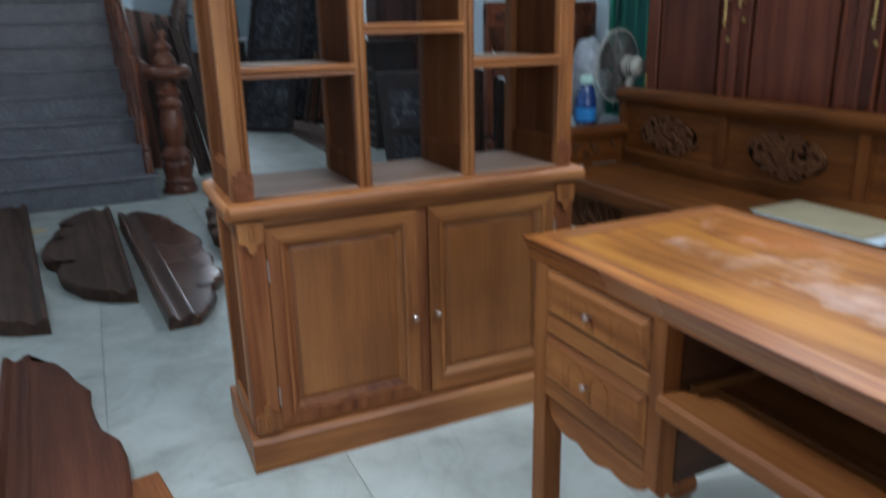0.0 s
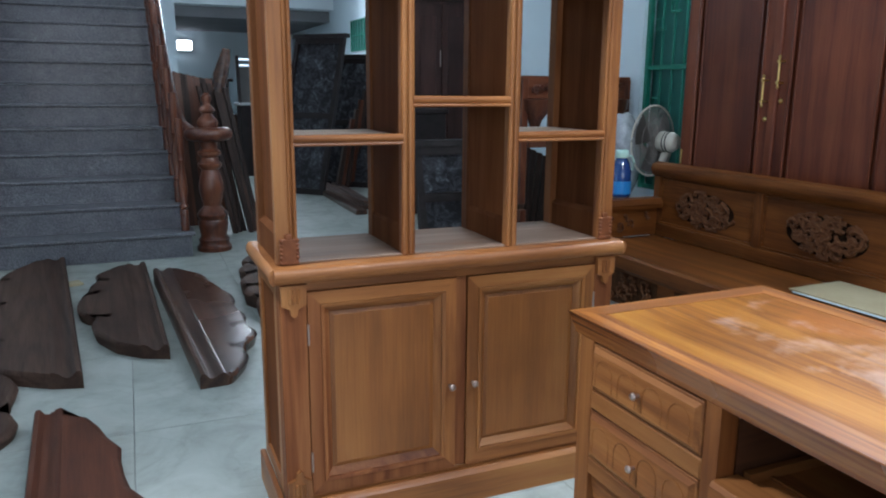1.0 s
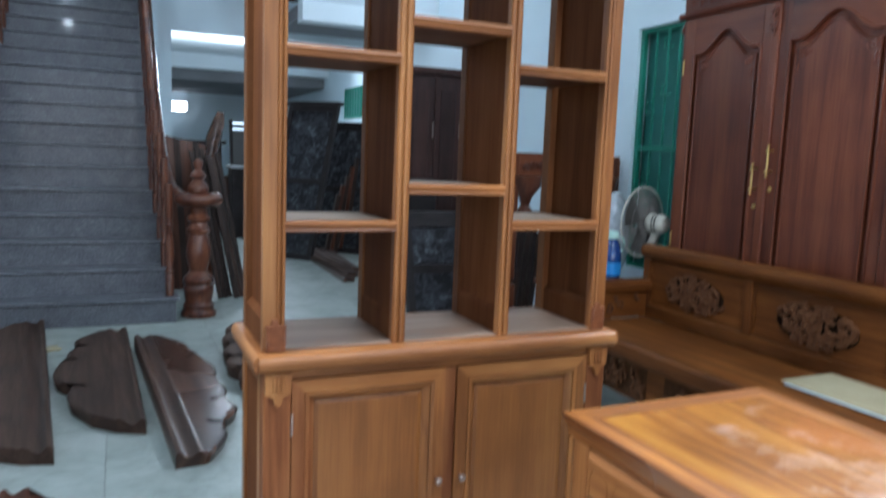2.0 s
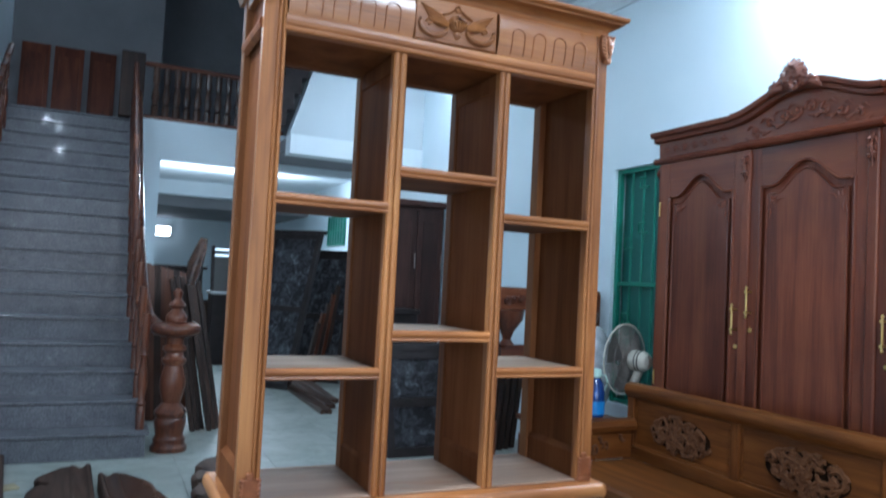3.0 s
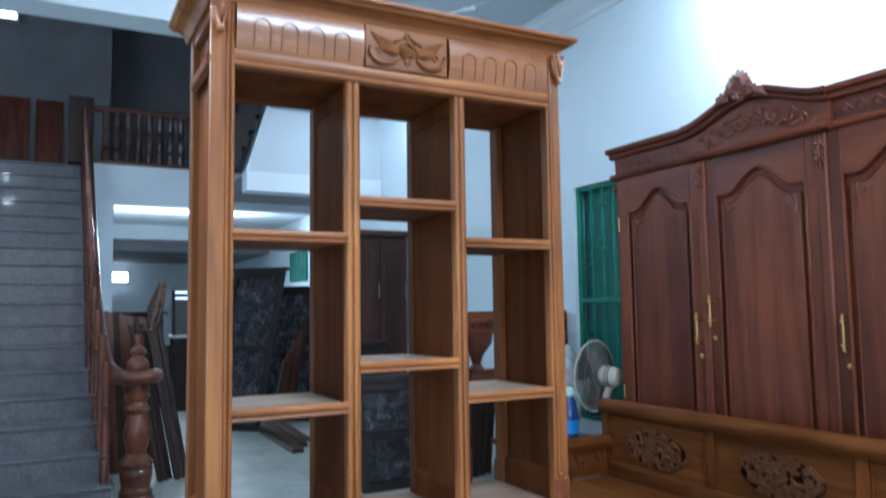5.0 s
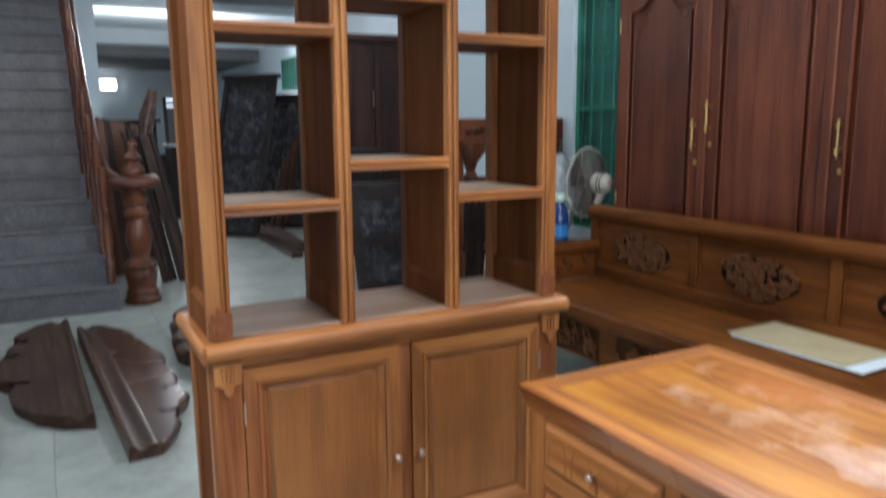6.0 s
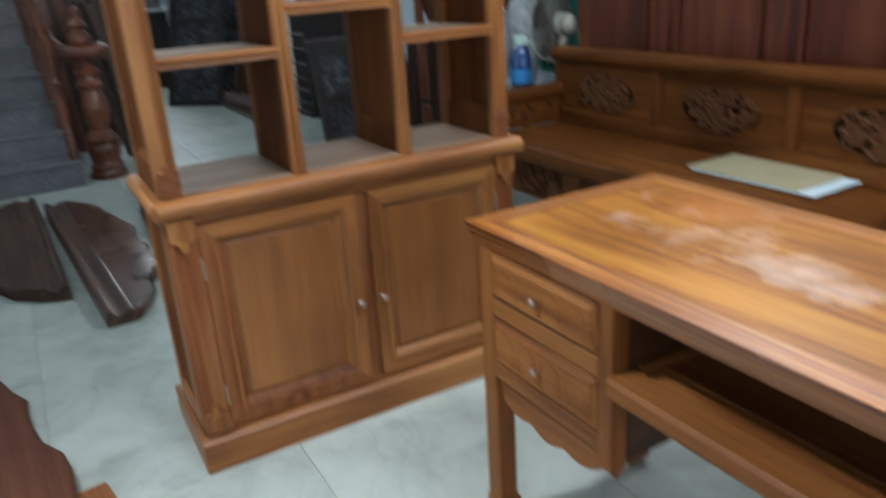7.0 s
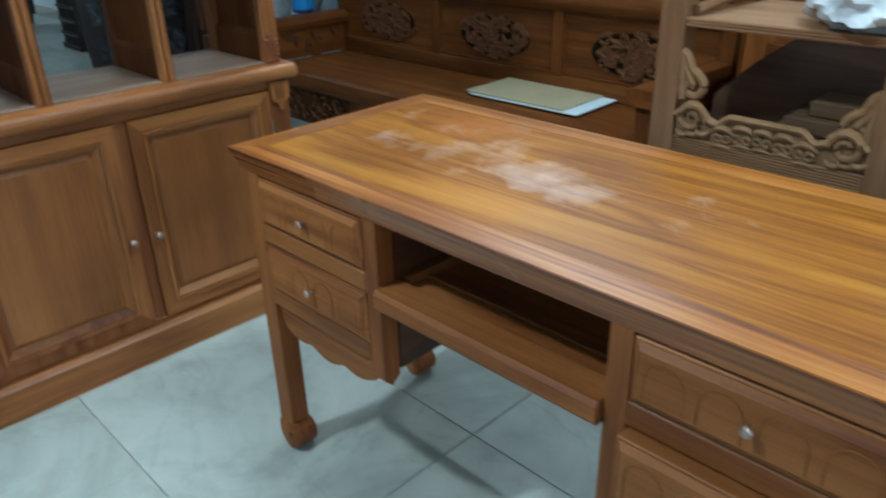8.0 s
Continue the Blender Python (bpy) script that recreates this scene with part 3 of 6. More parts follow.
def beaded_post(x0, x1, z0, z1, y0, depth, flat):
    """An upright with a flat face and a bead down one or both edges (flat: part of the width that is plain)."""
    w = x1 - x0
    prof = [(x0, y0 + depth), (x0, y0 + 0.004)]
    edges = flat
    last = x0
    for lo, hi in edges:
        if lo > last + 1e-4:
            prof += [(lo - 0.002, y0 + 0.0005)]
        for k in range(5):
            a = math.pi * k / 4
            prof.append(((lo + hi) / 2 - (hi - lo) / 2 * math.cos(a), y0 + 0.0025 - 0.0045 * math.sin(a)))
        last = hi
    if last < x1 - 1e-4:
        prof += [(last + 0.002, y0 + 0.0005)]
    prof += [(x1, y0 + 0.004), (x1, y0 + depth)]
    return prism(prof, "z", z0, z1)


case = thing("display_bookcase", (0, 0, 0), "honey-brown wooden open display bookcase with a two-door base cabinet", "bookcase")
BX0, BX1, BB = -0.058, 1.008, 0.335      # body sides and back
TOPZ = 0.798
COLS = (0.0, 0.297, 0.334, 0.628, 0.662, 0.955)

# base cabinet
plinth = bmesh.new()
prism([(-0.042, 0), (-0.042, 0.092), (-0.036, 0.098), (-0.026, 0.105), (0.0, 0.105), (0.0, 0)], "x", BX0 - 0.018, BX1 + 0.010, plinth)
part("plinth_front", plinth, CASE["x"], case)
for nm, xa, xb in (("plinth_side", BX0 - 0.018, BX0), ("plinth_side", BX1, BX1 + 0.010)):
    part(nm, box(xa, xb, 0.0005, BB + 0.012, 0, 0.105, 0.003), CASE["y"], case)
part("bottom_rail", box(0.015, 0.940, -0.012, 0.012, 0.105, 0.117, 0.002), CASE["x"], case)
part("top_rail", box(0.015, 0.940, -0.012, 0.012, 0.722, 0.752, 0.002), CASE["x"], case)
part("centre_stile", box(0.460, 0.495, -0.010, 0.014, 0.117, 0.722, 0.002), CARVED, case)
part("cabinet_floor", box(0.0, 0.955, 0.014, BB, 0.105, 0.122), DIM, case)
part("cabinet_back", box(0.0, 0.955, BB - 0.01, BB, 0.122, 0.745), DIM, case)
for xa, xb in ((BX0, 0.015), (0.940, BX1)):
    post = part("corner_post", box(xa, xb, -0.018, 0.030, 0.105, 0.752, 0.003), CARVED, case, "reddish corner post with carved corbels")
    xm = (xa + xb) / 2
    for z, sgn in ((0.745, -1), (0.115, 1)):
        bm = bmesh.new()
        prism([(xa + 0.001, z), (xb - 0.001, z), (xb - 0.003, z + sgn * 0.055), (xm + 0.012, z + sgn * 0.066), (xm + 0.009, z + sgn * 0.083), (xm, z + sgn * 0.090), (xm - 0.009, z + sgn * 0.083), (xm - 0.012, z + sgn * 0.066), (xa + 0.003, z + sgn * 0.055)],
              "y", -0.030, -0.0175, bm)
        for k in range(3):
            tube([(xm - 0.013 + 0.013 * k, -0.031, z + sgn * 0.01), (xm - 0.011 + 0.011 * k, -0.033, z + sgn * 0.05)], 0.004, 5, bm)
        part("corbel", bm, CASE["z"], post, "carved leaf corbel")
for xa, s in ((BX0, 1), (BX1, -1)):
    a, b = sorted((xa, xa + s * 0.020))
    part("side_frame_front", box(a, b, 0.030, 0.075, 0.105, 0.752, 0.002), CASE["z"], case)
    part("side_frame_back", box(a, b, BB - 0.045, BB, 0.105, 0.752, 0.002), CASE["z"], case)
    part("side_frame_top", box(a, b, 0.075, BB - 0.045, 0.700, 0.752, 0.002), CASE["y"], case)
    part("side_frame_bottom", box(a, b, 0.075, BB - 0.045, 0.105, 0.150, 0.002), CASE["y"], case)
    a, b = sorted((xa + s * 0.008, xa + s * 0.016))
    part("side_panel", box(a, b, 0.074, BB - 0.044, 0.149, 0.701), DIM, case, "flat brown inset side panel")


def mitred(xa, xb, za, zb, w, y0, y1, mats, parent, inner=0.0, red=None):
    """Four mitred frame pieces, with a sloped inner moulding when inner is given."""
    for nm, axis in (("bottom_piece", 0), ("top_piece", 1), ("left_piece", 2), ("right_piece", 3)):
        bm = bmesh.new()
        o = [(xa, za), (xb, za), (xb, zb), (xa, zb)]
        i = [(xa + w, za + w), (xb - w, za + w), (xb - w, zb - w), (xa + w, zb - w)]
        pair = ((0, 1), (2, 3), (3, 0), (1, 2))[axis]
        p, q = pair
        front = [(*o[p], y0), (*o[q], y0), (*i[q], y0 + inner), (*i[p], y0 + inner)]
        vs = [bm.verts.new((x, y, z)) for x, z, y in front] + [bm.verts.new((x, y1, z)) for x, z, y in front]
        for f in ((0, 1, 2, 3), (7, 6, 5, 4), (0, 4, 5, 1), (1, 5, 6, 2), (2, 6, 7, 3), (3, 7, 4, 0)):
            bm.faces.new([vs[k] for k in f])
        part(nm, bm, red if red and axis in (0, 2) and xa < 0.3 else mats["x" if axis < 2 else "z"], parent)


for xa, xb, knob in ((0.0165, 0.4590, 0.440), (0.4960, 0.9385, 0.515)):
    leaf = part("door", box(xa + 0.003, xb - 0.003, 0.005, 0.012, 0.121, 0.716), PANEL, case, "framed cabinet door with a raised panel")
    mitred(xa, xb, 0.118, 0.720, 0.036, -0.018, 0.006, CASE, leaf, 0.0, CARVED)
    mitred(xa + 0.036, xb - 0.036, 0.154, 0.684, 0.010, -0.023, 0.006, CASE, leaf, 0.003, CARVED)
    mitred(xa + 0.046, xb - 0.046, 0.164, 0.674, 0.018, -0.012, 0.006, CASE, leaf, 0.016, CARVED)
    mitred(xa + 0.067, xb - 0.067, 0.185, 0.653, 0.010, 0.0035, 0.006, {"x": PANEL, "z": PANEL}, leaf, -0.003)
    part("raised_panel", box(xa + 0.077, xb - 0.077, 0.0003, 0.0055, 0.195, 0.643), PANEL, leaf)
    k = lathe([(0.005, 0.0), (0.005, -0.012), (0.009, -0.016), (0.011, -0.022), (0.008, -0.027), (0.002, -0.029)], 12, at=(knob, -0.018, 0.388), axis="y")
    part("knob", k, STEEL, leaf, "small polished steel knob", True)
    hx = xa if knob > 0.3 and xa < 0.2 else xb
    for z in (0.60, 0.22):
        part("hinge", tube([(hx, -0.020, z - 0.03), (hx, -0.020, z + 0.03)], 0.0035, 6), STEEL, leaf, "slim metal hinge")

# the bullnose board between base and shelves
bull = [(0.36, TOPZ - 0.047), (-0.030, TOPZ - 0.047)]
for k in range(9):
    a = -math.pi / 2 + math.pi * k / 8
    bull.append((-0.034 - 0.018 * math.cos(a), TOPZ - 0.0245 + 0.0225 * math.sin(a)))
bull += [(0.36, TOPZ - 0.002)]
part("bullnose_board", prism(bull, "x", BX0 - 0.016, BX1 + 0.016), CASE["x"], case, "thick rounded board", True)
for xa, s in ((BX0 - 0.016, -1), (BX1 + 0.016, 1)):
    edge = []
    for k in range(9):
        a = -math.pi / 2 + math.pi * k / 8
        edge.append((xa + s * 0.014 * math.cos(a), TOPZ - 0.0245 + 0.0225 * math.sin(a)))
    part("bullnose_edge", prism(edge, "y", -0.042, 0.36), CASE["y"], case, "", True)
part("board_top", box(0.001, 0.954, 0.004, BB - 0.003, TOPZ - 0.001, TOPZ + 0.003), BOARDTOP, case, "dusty matte board surface")

# uprights, dividers and shelves
ZT, ZR, ZF = 2.000, 2.046, 2.166      # underside and top of the head rail, top of the frieze
part("upright", beaded_post(BX0, 0.0, TOPZ, ZF, 0.0, 0.030, [(-0.022, -0.012), (-0.010, 0.0)]), CASE["z"], case, "front upright with a beaded edge")
part("upright", beaded_post(0.955, BX1, TOPZ, ZF, 0.0, 0.030, [(0.955, 0.965), (0.967, 0.977)]), CASE["z"], case, "front upright with a beaded edge")
for xa, xb in ((0.297, 0.334), (0.628, 0.662)):
    part("divider_front", beaded_post(xa, xb, TOPZ, ZT + 0.004, 0.0, 0.026, [(xa + 0.001, (xa + xb) / 2 - 0.001), ((xa + xb) / 2 + 0.001, xb - 0.001)]), CASE["z"], case, "beaded divider edge")
LEV = {0: (1.110, 1.557), 1: (1.212, 1.660), 2: (1.110, 1.557)}


def chamfered(xa, xb, high=0.088):
    """Section of a foot rail whose upper edges slope in to the panel."""
    m = (xa + xb) / 2
    return [(xa, TOPZ), (xb, TOPZ), (xb, TOPZ + high - 0.016), (m + 0.007, TOPZ + high), (m - 0.007, TOPZ + high), (xa, TOPZ + high - 0.016)]


for n, (xa, xb) in enumerate(((0.297, 0.334), (0.628, 0.662))):
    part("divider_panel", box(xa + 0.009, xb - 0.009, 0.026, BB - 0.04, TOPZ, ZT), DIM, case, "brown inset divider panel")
    part("divider_back", box(xa + 0.002, xb - 0.002, BB - 0.042, BB, TOPZ, ZT, 0.003), DIMREAR, case)
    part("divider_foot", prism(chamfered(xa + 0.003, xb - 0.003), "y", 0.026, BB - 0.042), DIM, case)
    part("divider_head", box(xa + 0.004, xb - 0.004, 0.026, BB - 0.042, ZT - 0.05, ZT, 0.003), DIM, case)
for xa, xb, s in ((BX0, -0.001, 1), (0.956, BX1, -1)):
    mid = (xa + xb) / 2
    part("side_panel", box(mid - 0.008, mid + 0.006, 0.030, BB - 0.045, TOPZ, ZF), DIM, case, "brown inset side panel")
    part("side_back", box(xa + 0.001 if s > 0 else xa - 0.004, xb + 0.004 if s > 0 else xb - 0.001, BB - 0.045, BB, TOPZ, ZF, 0.003), DIMREAR, case)
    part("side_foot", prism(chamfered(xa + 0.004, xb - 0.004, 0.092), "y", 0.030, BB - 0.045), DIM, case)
    part("side_head", box(xa + 0.004, xb - 0.004, 0.030, BB - 0.045, ZF - 0.030, ZF, 0.003), CASE["y"], case)
    out = xa - 0.004 if s > 0 else xb + 0.004
    face = xa + 0.010 if s > 0 else xb - 0.010
    part("side_ledge", prism([(face, 2.000), (out, 2.010), (out - s * 0.004, 2.022), (out, 2.034), (face, 2.040)], "y", 0.030, BB - 0.045), CARVED, case, "dark moulded ledge on the side")
# carved blocks at the feet of the front uprights
for xa, xb in ((BX0 + 0.010, -0.001), (0.956, BX1 - 0.010)):
    xm = (xa + xb) / 2
    bm = box(xa, xb, -0.009, 0.001, TOPZ, TOPZ + 0.070, 0.002)
    box(xa - 0.002, xb + 0.002, -0.011, 0.001, TOPZ, TOPZ + 0.010, 0.002, bm)
    box(xm - 0.011, xm + 0.008, -0.008, 0.001, TOPZ + 0.069, TOPZ + 0.084, 0.002, bm)
    for k in range(5):
        for x in (xa + 0.002, xb - 0.002):
            lathe([(0.0055, 0.0), (0.0050, -0.006), (0.002, -0.009)], 8, bm, (x, -0.005, TOPZ + 0.020 + 0.0115 * k), "y")
    part("foot_block", bm, FOOTRED, case, "reddish carved block at the foot of the upright", True)
for n in range(3):
    xa, xb = COLS[2 * n], COLS[2 * n + 1]
    for z in LEV[n]:
        # The shelf body's colour carries the shade of its underside.
        sh = part("shelf", box(xa + 0.001, xb - 0.001, 0.012, BB - 0.012, z + 0.004, z + 0.0235), DIMSHELF, case, "brown wooden shelf with a dusty top")
        part("shelf_top", box(xa + 0.001, xb - 0.001, 0.0165, BB - 0.012, z + 0.0235, z + 0.0265), DUSTY, sh, "dusty matte shelf surface")
        part("nosing", nosing(xa - 0.003, xb + 0.003, z, z + 0.030, -0.004, 0.016), CASE["x"], sh, "beaded shelf edge")
# head: rails, arched panels, carved plaque and cornice
part("head_rail", nosing(-0.004, 0.959, ZT, ZR, -0.008, 0.030), CASE["x"], case, "moulded rail under the frieze")
part("head_back_rail", box(0.0, 0.955, BB - 0.03, BB, 2.000, ZF, 0.003), DIMSHELF, case)
part("head_board", box(0.0, 0.955, 0.03, BB - 0.03, ZT + 0.006, ZT + 0.022), DIM, case)
for xa, xb in ((0.001, 0.345), (0.610, 0.954)):
    def front(z):
        f = (z - ZR) / (ZF - ZR)
        return 0.002 - 0.017 * math.sin(math.pi * (0.06 + 0.80 * f)) ** 0.8

    zs = [ZR + (ZF - ZR) * k / 10 for k in range(11)]
    bulge = [(0.026, ZR)] + [(front(z), z) for z in zs] + [(0.026, ZF)]
    fr = part("frieze_panel", prism(bulge, "x", xa, xb), FRIEZE, case, "curved frieze panel with four carved arches", True)
    for k in range(4):
        cx = xa + (xb - xa) * (0.19 + 0.209 * k)
        pts = [(cx - 0.021 * math.cos(math.pi * i / 12), ZR + 0.062 + 0.021 * math.sin(math.pi * i / 12)) for i in range(13)]
        pts = [(cx - 0.021, ZR + 0.008)] + [(cx - 0.021, ZR + 0.034)] + pts + [(cx + 0.021, ZR + 0.034), (cx + 0.021, ZR + 0.008)]
        # Raised line in darker wood, standing for a shaded groove.
        part("arch", tube([(x, front(z) - 0.0004, z) for x, z in pts], 0.0019, 6), CARVED, fr, "arch line darkened for the groove's shade", True)
plq = part("carved_plaque", box(0.348, 0.602, -0.012, 0.02, ZR + 0.001, ZF - 0.001, 0.002), CASE["x"], case, "flat plaque carved with a winged scroll ornament")
cx, cz = 0.4750, ZR + 0.060
orn = lathe([(0.004, 0.024), (0.022, 0.016), (0.030, 0.002), (0.024, -0.014), (0.008, -0.024), (0.010, -0.028), (0.013, -0.034), (0.006, -0.042), (0.002, -0.045)], 14, at=(cx, -0.012, cz))
for v in orn.verts:
    v.co.y = -0.012 + (v.co.y + 0.012) * 0.45
for k in range(5):
    tube([(cx + (k - 2) * 0.005, -0.024, cz + 0.018), (cx + (k - 2) * 0.011, -0.027, cz + 0.001), (cx + (k - 2) * 0.005, -0.022, cz - 0.020)], [0.003, 0.0045, 0.002], 6, orn)
tube([(cx + 0.008 * math.cos(0.6 * k), -0.014, cz + 0.042 + 0.008 * math.sin(0.6 * k)) for k in range(12)], 0.0032, 6, orn)
for sgn in (-1, 1):
    tube([(cx + sgn * 0.008, -0.014, cz + 0.040), (cx + sgn * 0.028, -0.015, cz + 0.026), (cx + sgn * 0.046, -0.016, cz + 0.018)], 0.0034, 6, orn)
    for k in range(7):
        f = k / 6
        x1, z1 = 0.112 - 0.030 * f, 0.044 - 0.044 * f
        tube([(cx + sgn * 0.030, -0.013, cz - 0.004 - 0.006 * f), (cx + sgn * (0.060 - 0.006 * f), -0.021, cz + 0.012 - 0.020 * f), (cx + sgn * x1, -0.014, cz + z1 - 0.004)], [0.006, 0.0068, 0.0022], 6, orn)
    horn = [(cx + sgn * (0.072 + 0.044 * math.cos(a)), -0.016, cz - 0.010 + 0.034 * math.sin(a)) for a in [math.pi * (1.08 + 0.98 * k / 12) for k in range(13)]]
    tube(horn, [0.0048 + 0.0030 * math.sin(math.pi * k / 12) for k in range(13)], 7, orn)
    tube([(cx + sgn * (0.086 + 0.010 * (1 - 0.5 * k / 9) * math.cos(0.62 * k)), -0.014, cz - 0.008 + 0.010 * (1 - 0.5 * k / 9) * math.sin(0.62 * k)) for k in range(10)], 0.0034, 6, orn)
part("winged_ornament", orn, CASE["x"], plq, "carved winged scroll ornament", True)
for xm in ((BX0 - 0.012) / 2 - 0.004, (0.977 + BX1) / 2 + 0.002):
    lf = bmesh.new()
    top, tip = ZF + 0.004, ZF - 0.088
    outline = [(xm - 0.023, top), (xm + 0.023, top), (xm + 0.024, top - 0.030), (xm + 0.018, top - 0.054), (xm + 0.008, top - 0.074), (xm - 0.008, top - 0.074), (xm - 0.018, top - 0.054), (xm - 0.024, top - 0.030)]
    prism(outline, "y", -0.015, 0.001, lf)
    for sg in (-1, 1):
        for k in range(6):
            z = top - 0.012 - 0.011 * k
            w = 0.022 - 0.0016 * k * k / 3
            tube([(xm + sg * w, -0.014, z), (xm + sg * w * 0.6, -0.021, z - 0.004), (xm + sg * 0.004, -0.022, z - 0.013)], [0.0055, 0.0048, 0.002], 6, lf)
    tube([(xm, -0.016, top - 0.004), (xm, -0.026, top - 0.035), (xm, -0.020, top - 0.070)], [0.006, 0.009, 0.004], 8, lf)
    lathe([(0.002, -0.029), (0.008, -0.026), (0.011, -0.018), (0.010, -0.006)], 12, lf, (xm, 0, tip + 0.010), "y")
    for k in range(4):
        lathe([(0.002, -0.026), (0.005, -0.023), (0.006, -0.015)], 8, lf, (xm + (k - 1.5) * 0.0125, 0, top - 0.006), "y")
    part("leaf_corbel", lf, LEAFRED, case, "carved leaf corbel", True)
CP = [(0.0, ZF - 0.002), (0.008, ZF - 0.002), (0.010, ZF + 0.004)]
CP += [(0.012 + 0.040 * (1 - math.cos(math.pi / 2 * k / 6)), ZF + 0.006 + 0.026 * math.sin(math.pi / 2 * k / 6)) for k in range(7)]
CP += [(0.055, ZF + 0.033), (0.056, ZF + 0.037), (0.064, ZF + 0.040), (0.069, ZF + 0.046), (0.068, ZF + 0.054)]


def cornice_run(prof, x0, x1, yb, mat, parent):
    """A moulding round the front and two sides with mitred corners."""
    bm = bmesh.new()
    rows = []
    for o, z in prof:
        rows.append([bm.verts.new(p) for p in ((x0 - o, yb, z), (x0 - o, -o, z), (x1 + o, -o, z), (x1 + o, yb, z))])
    for a, b in zip(rows, rows[1:]):
        for k in range(3):
            bm.faces.new((a[k], a[k + 1], b[k + 1], b[k]))
    bm.faces.new(rows[-1])
    bm.faces.new(rows[0])
    bm.faces.new([r[0] for r in rows] + [r[3] for r in reversed(rows)])
    return part("cornice", bm, mat, parent, "coved moulded cornice", True)


cornice_run([(o * 0.85, z) for o, z in CP], BX0, BX1 - 0.022, BB + 0.03, CASE["x"], case)

# ---- the desk ----
desk = thing("writing_desk", (0.478, -0.588, 0), "amber-brown wooden writing desk with four drawers and a pull-out tray", "desk", rz=0.6)
DL, DD, DZ = -1.410, 0.577, DESK_HEIGHT
edge = [(0.0, DZ - 0.001), (0.002, DZ - 0.006), (0.004, DZ - 0.012), (0.012, DZ - 0.036), (0.013, DZ - 0.046)]
bm = bmesh.new()
rows = []
for o, z in edge:
    rows.append([bm.verts.new(p) for p in ((o, -o, z), (DD - o, -o, z), (DD - o, DL + o, z), (o, DL + o, z))])
for a, b in zip(rows, rows[1:]):
    for k in range(4):
        bm.faces.new((a[k], a[(k + 1) % 4], b[(k + 1) % 4], b[k]))
bm.faces.new(rows[-1])
bm.faces.new(rows[0])
top = part("desktop", bm, DESKEDGE, desk, "wide desktop with mitred borders and pale rubbed patches")
W = 0.058
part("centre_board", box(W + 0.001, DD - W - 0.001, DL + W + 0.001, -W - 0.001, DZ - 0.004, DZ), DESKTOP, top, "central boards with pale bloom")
for nm, mats, quad in (("border", "y", [(0.002, -0.002), (W, -W), (W, DL + W), (0.002, DL + 0.002)]), ("border", "y", [(DD - 0.002, -0.002), (DD - W, -W), (DD - W, DL + W), (DD - 0.002, DL + 0.002)]),
                       ("border", "x", [(0.002, -0.002), (W, -W), (DD - W, -W), (DD - 0.002, -0.002)]), ("border", "x", [(0.002, DL + 0.002), (W, DL + W), (DD - W, DL + W), (DD - 0.002, DL + 0.002)])):
    part(nm, prism(quad, "z", DZ - 0.003, DZ + 0.0005), DESKRED[mats], top)
LEGW = 0.050


def leg(x, y, inner, parent):
    """Square leg on a hoof foot that swells to its inner side (inner: the sign of that way along y)."""
    ob = part("leg", box(x, x + LEGW, y - LEGW, y, 0.070, 0.733, 0.002), DESK["z"], parent, "square leg on a rounded hoof foot")
    near, far = (y, y - LEGW) if inner < 0 else (y - LEGW, y)
    prof = [(near, 0.076), (near - inner * 0.003, 0.045), (near + inner * 0.004, 0.022), (near + inner * 0.018, 0.005), (near + inner * 0.034, 0.0), (far - inner * 0.010, 0.0),
            (far + inner * 0.010, 0.008), (far + inner * 0.022, 0.024), (far + inner * 0.026, 0.044), (far + inner * 0.020, 0.062), (far + inner * 0.006, 0.074), (far, 0.076)]
    foot = prism(prof, "x", x - 0.005, x + LEGW + 0.005)
    bmesh.ops.bevel(foot, geom=foot.edges[:], offset=0.004, segments=2, profile=0.5, affect="EDGES")
    part("hoof_foot", foot, DESK["z"], ob, "rounded hoof foot", True)
    curl_line = [(x - 0.006, far + inner * (0.004 + 0.013 * math.cos(a)), 0.046 + 0.013 * math.sin(a)) for a in [0.5 * k for k in range(10)]]
    part("foot_scroll", tube(curl_line, 0.0028, 6), DESK["z"], ob, "", True)


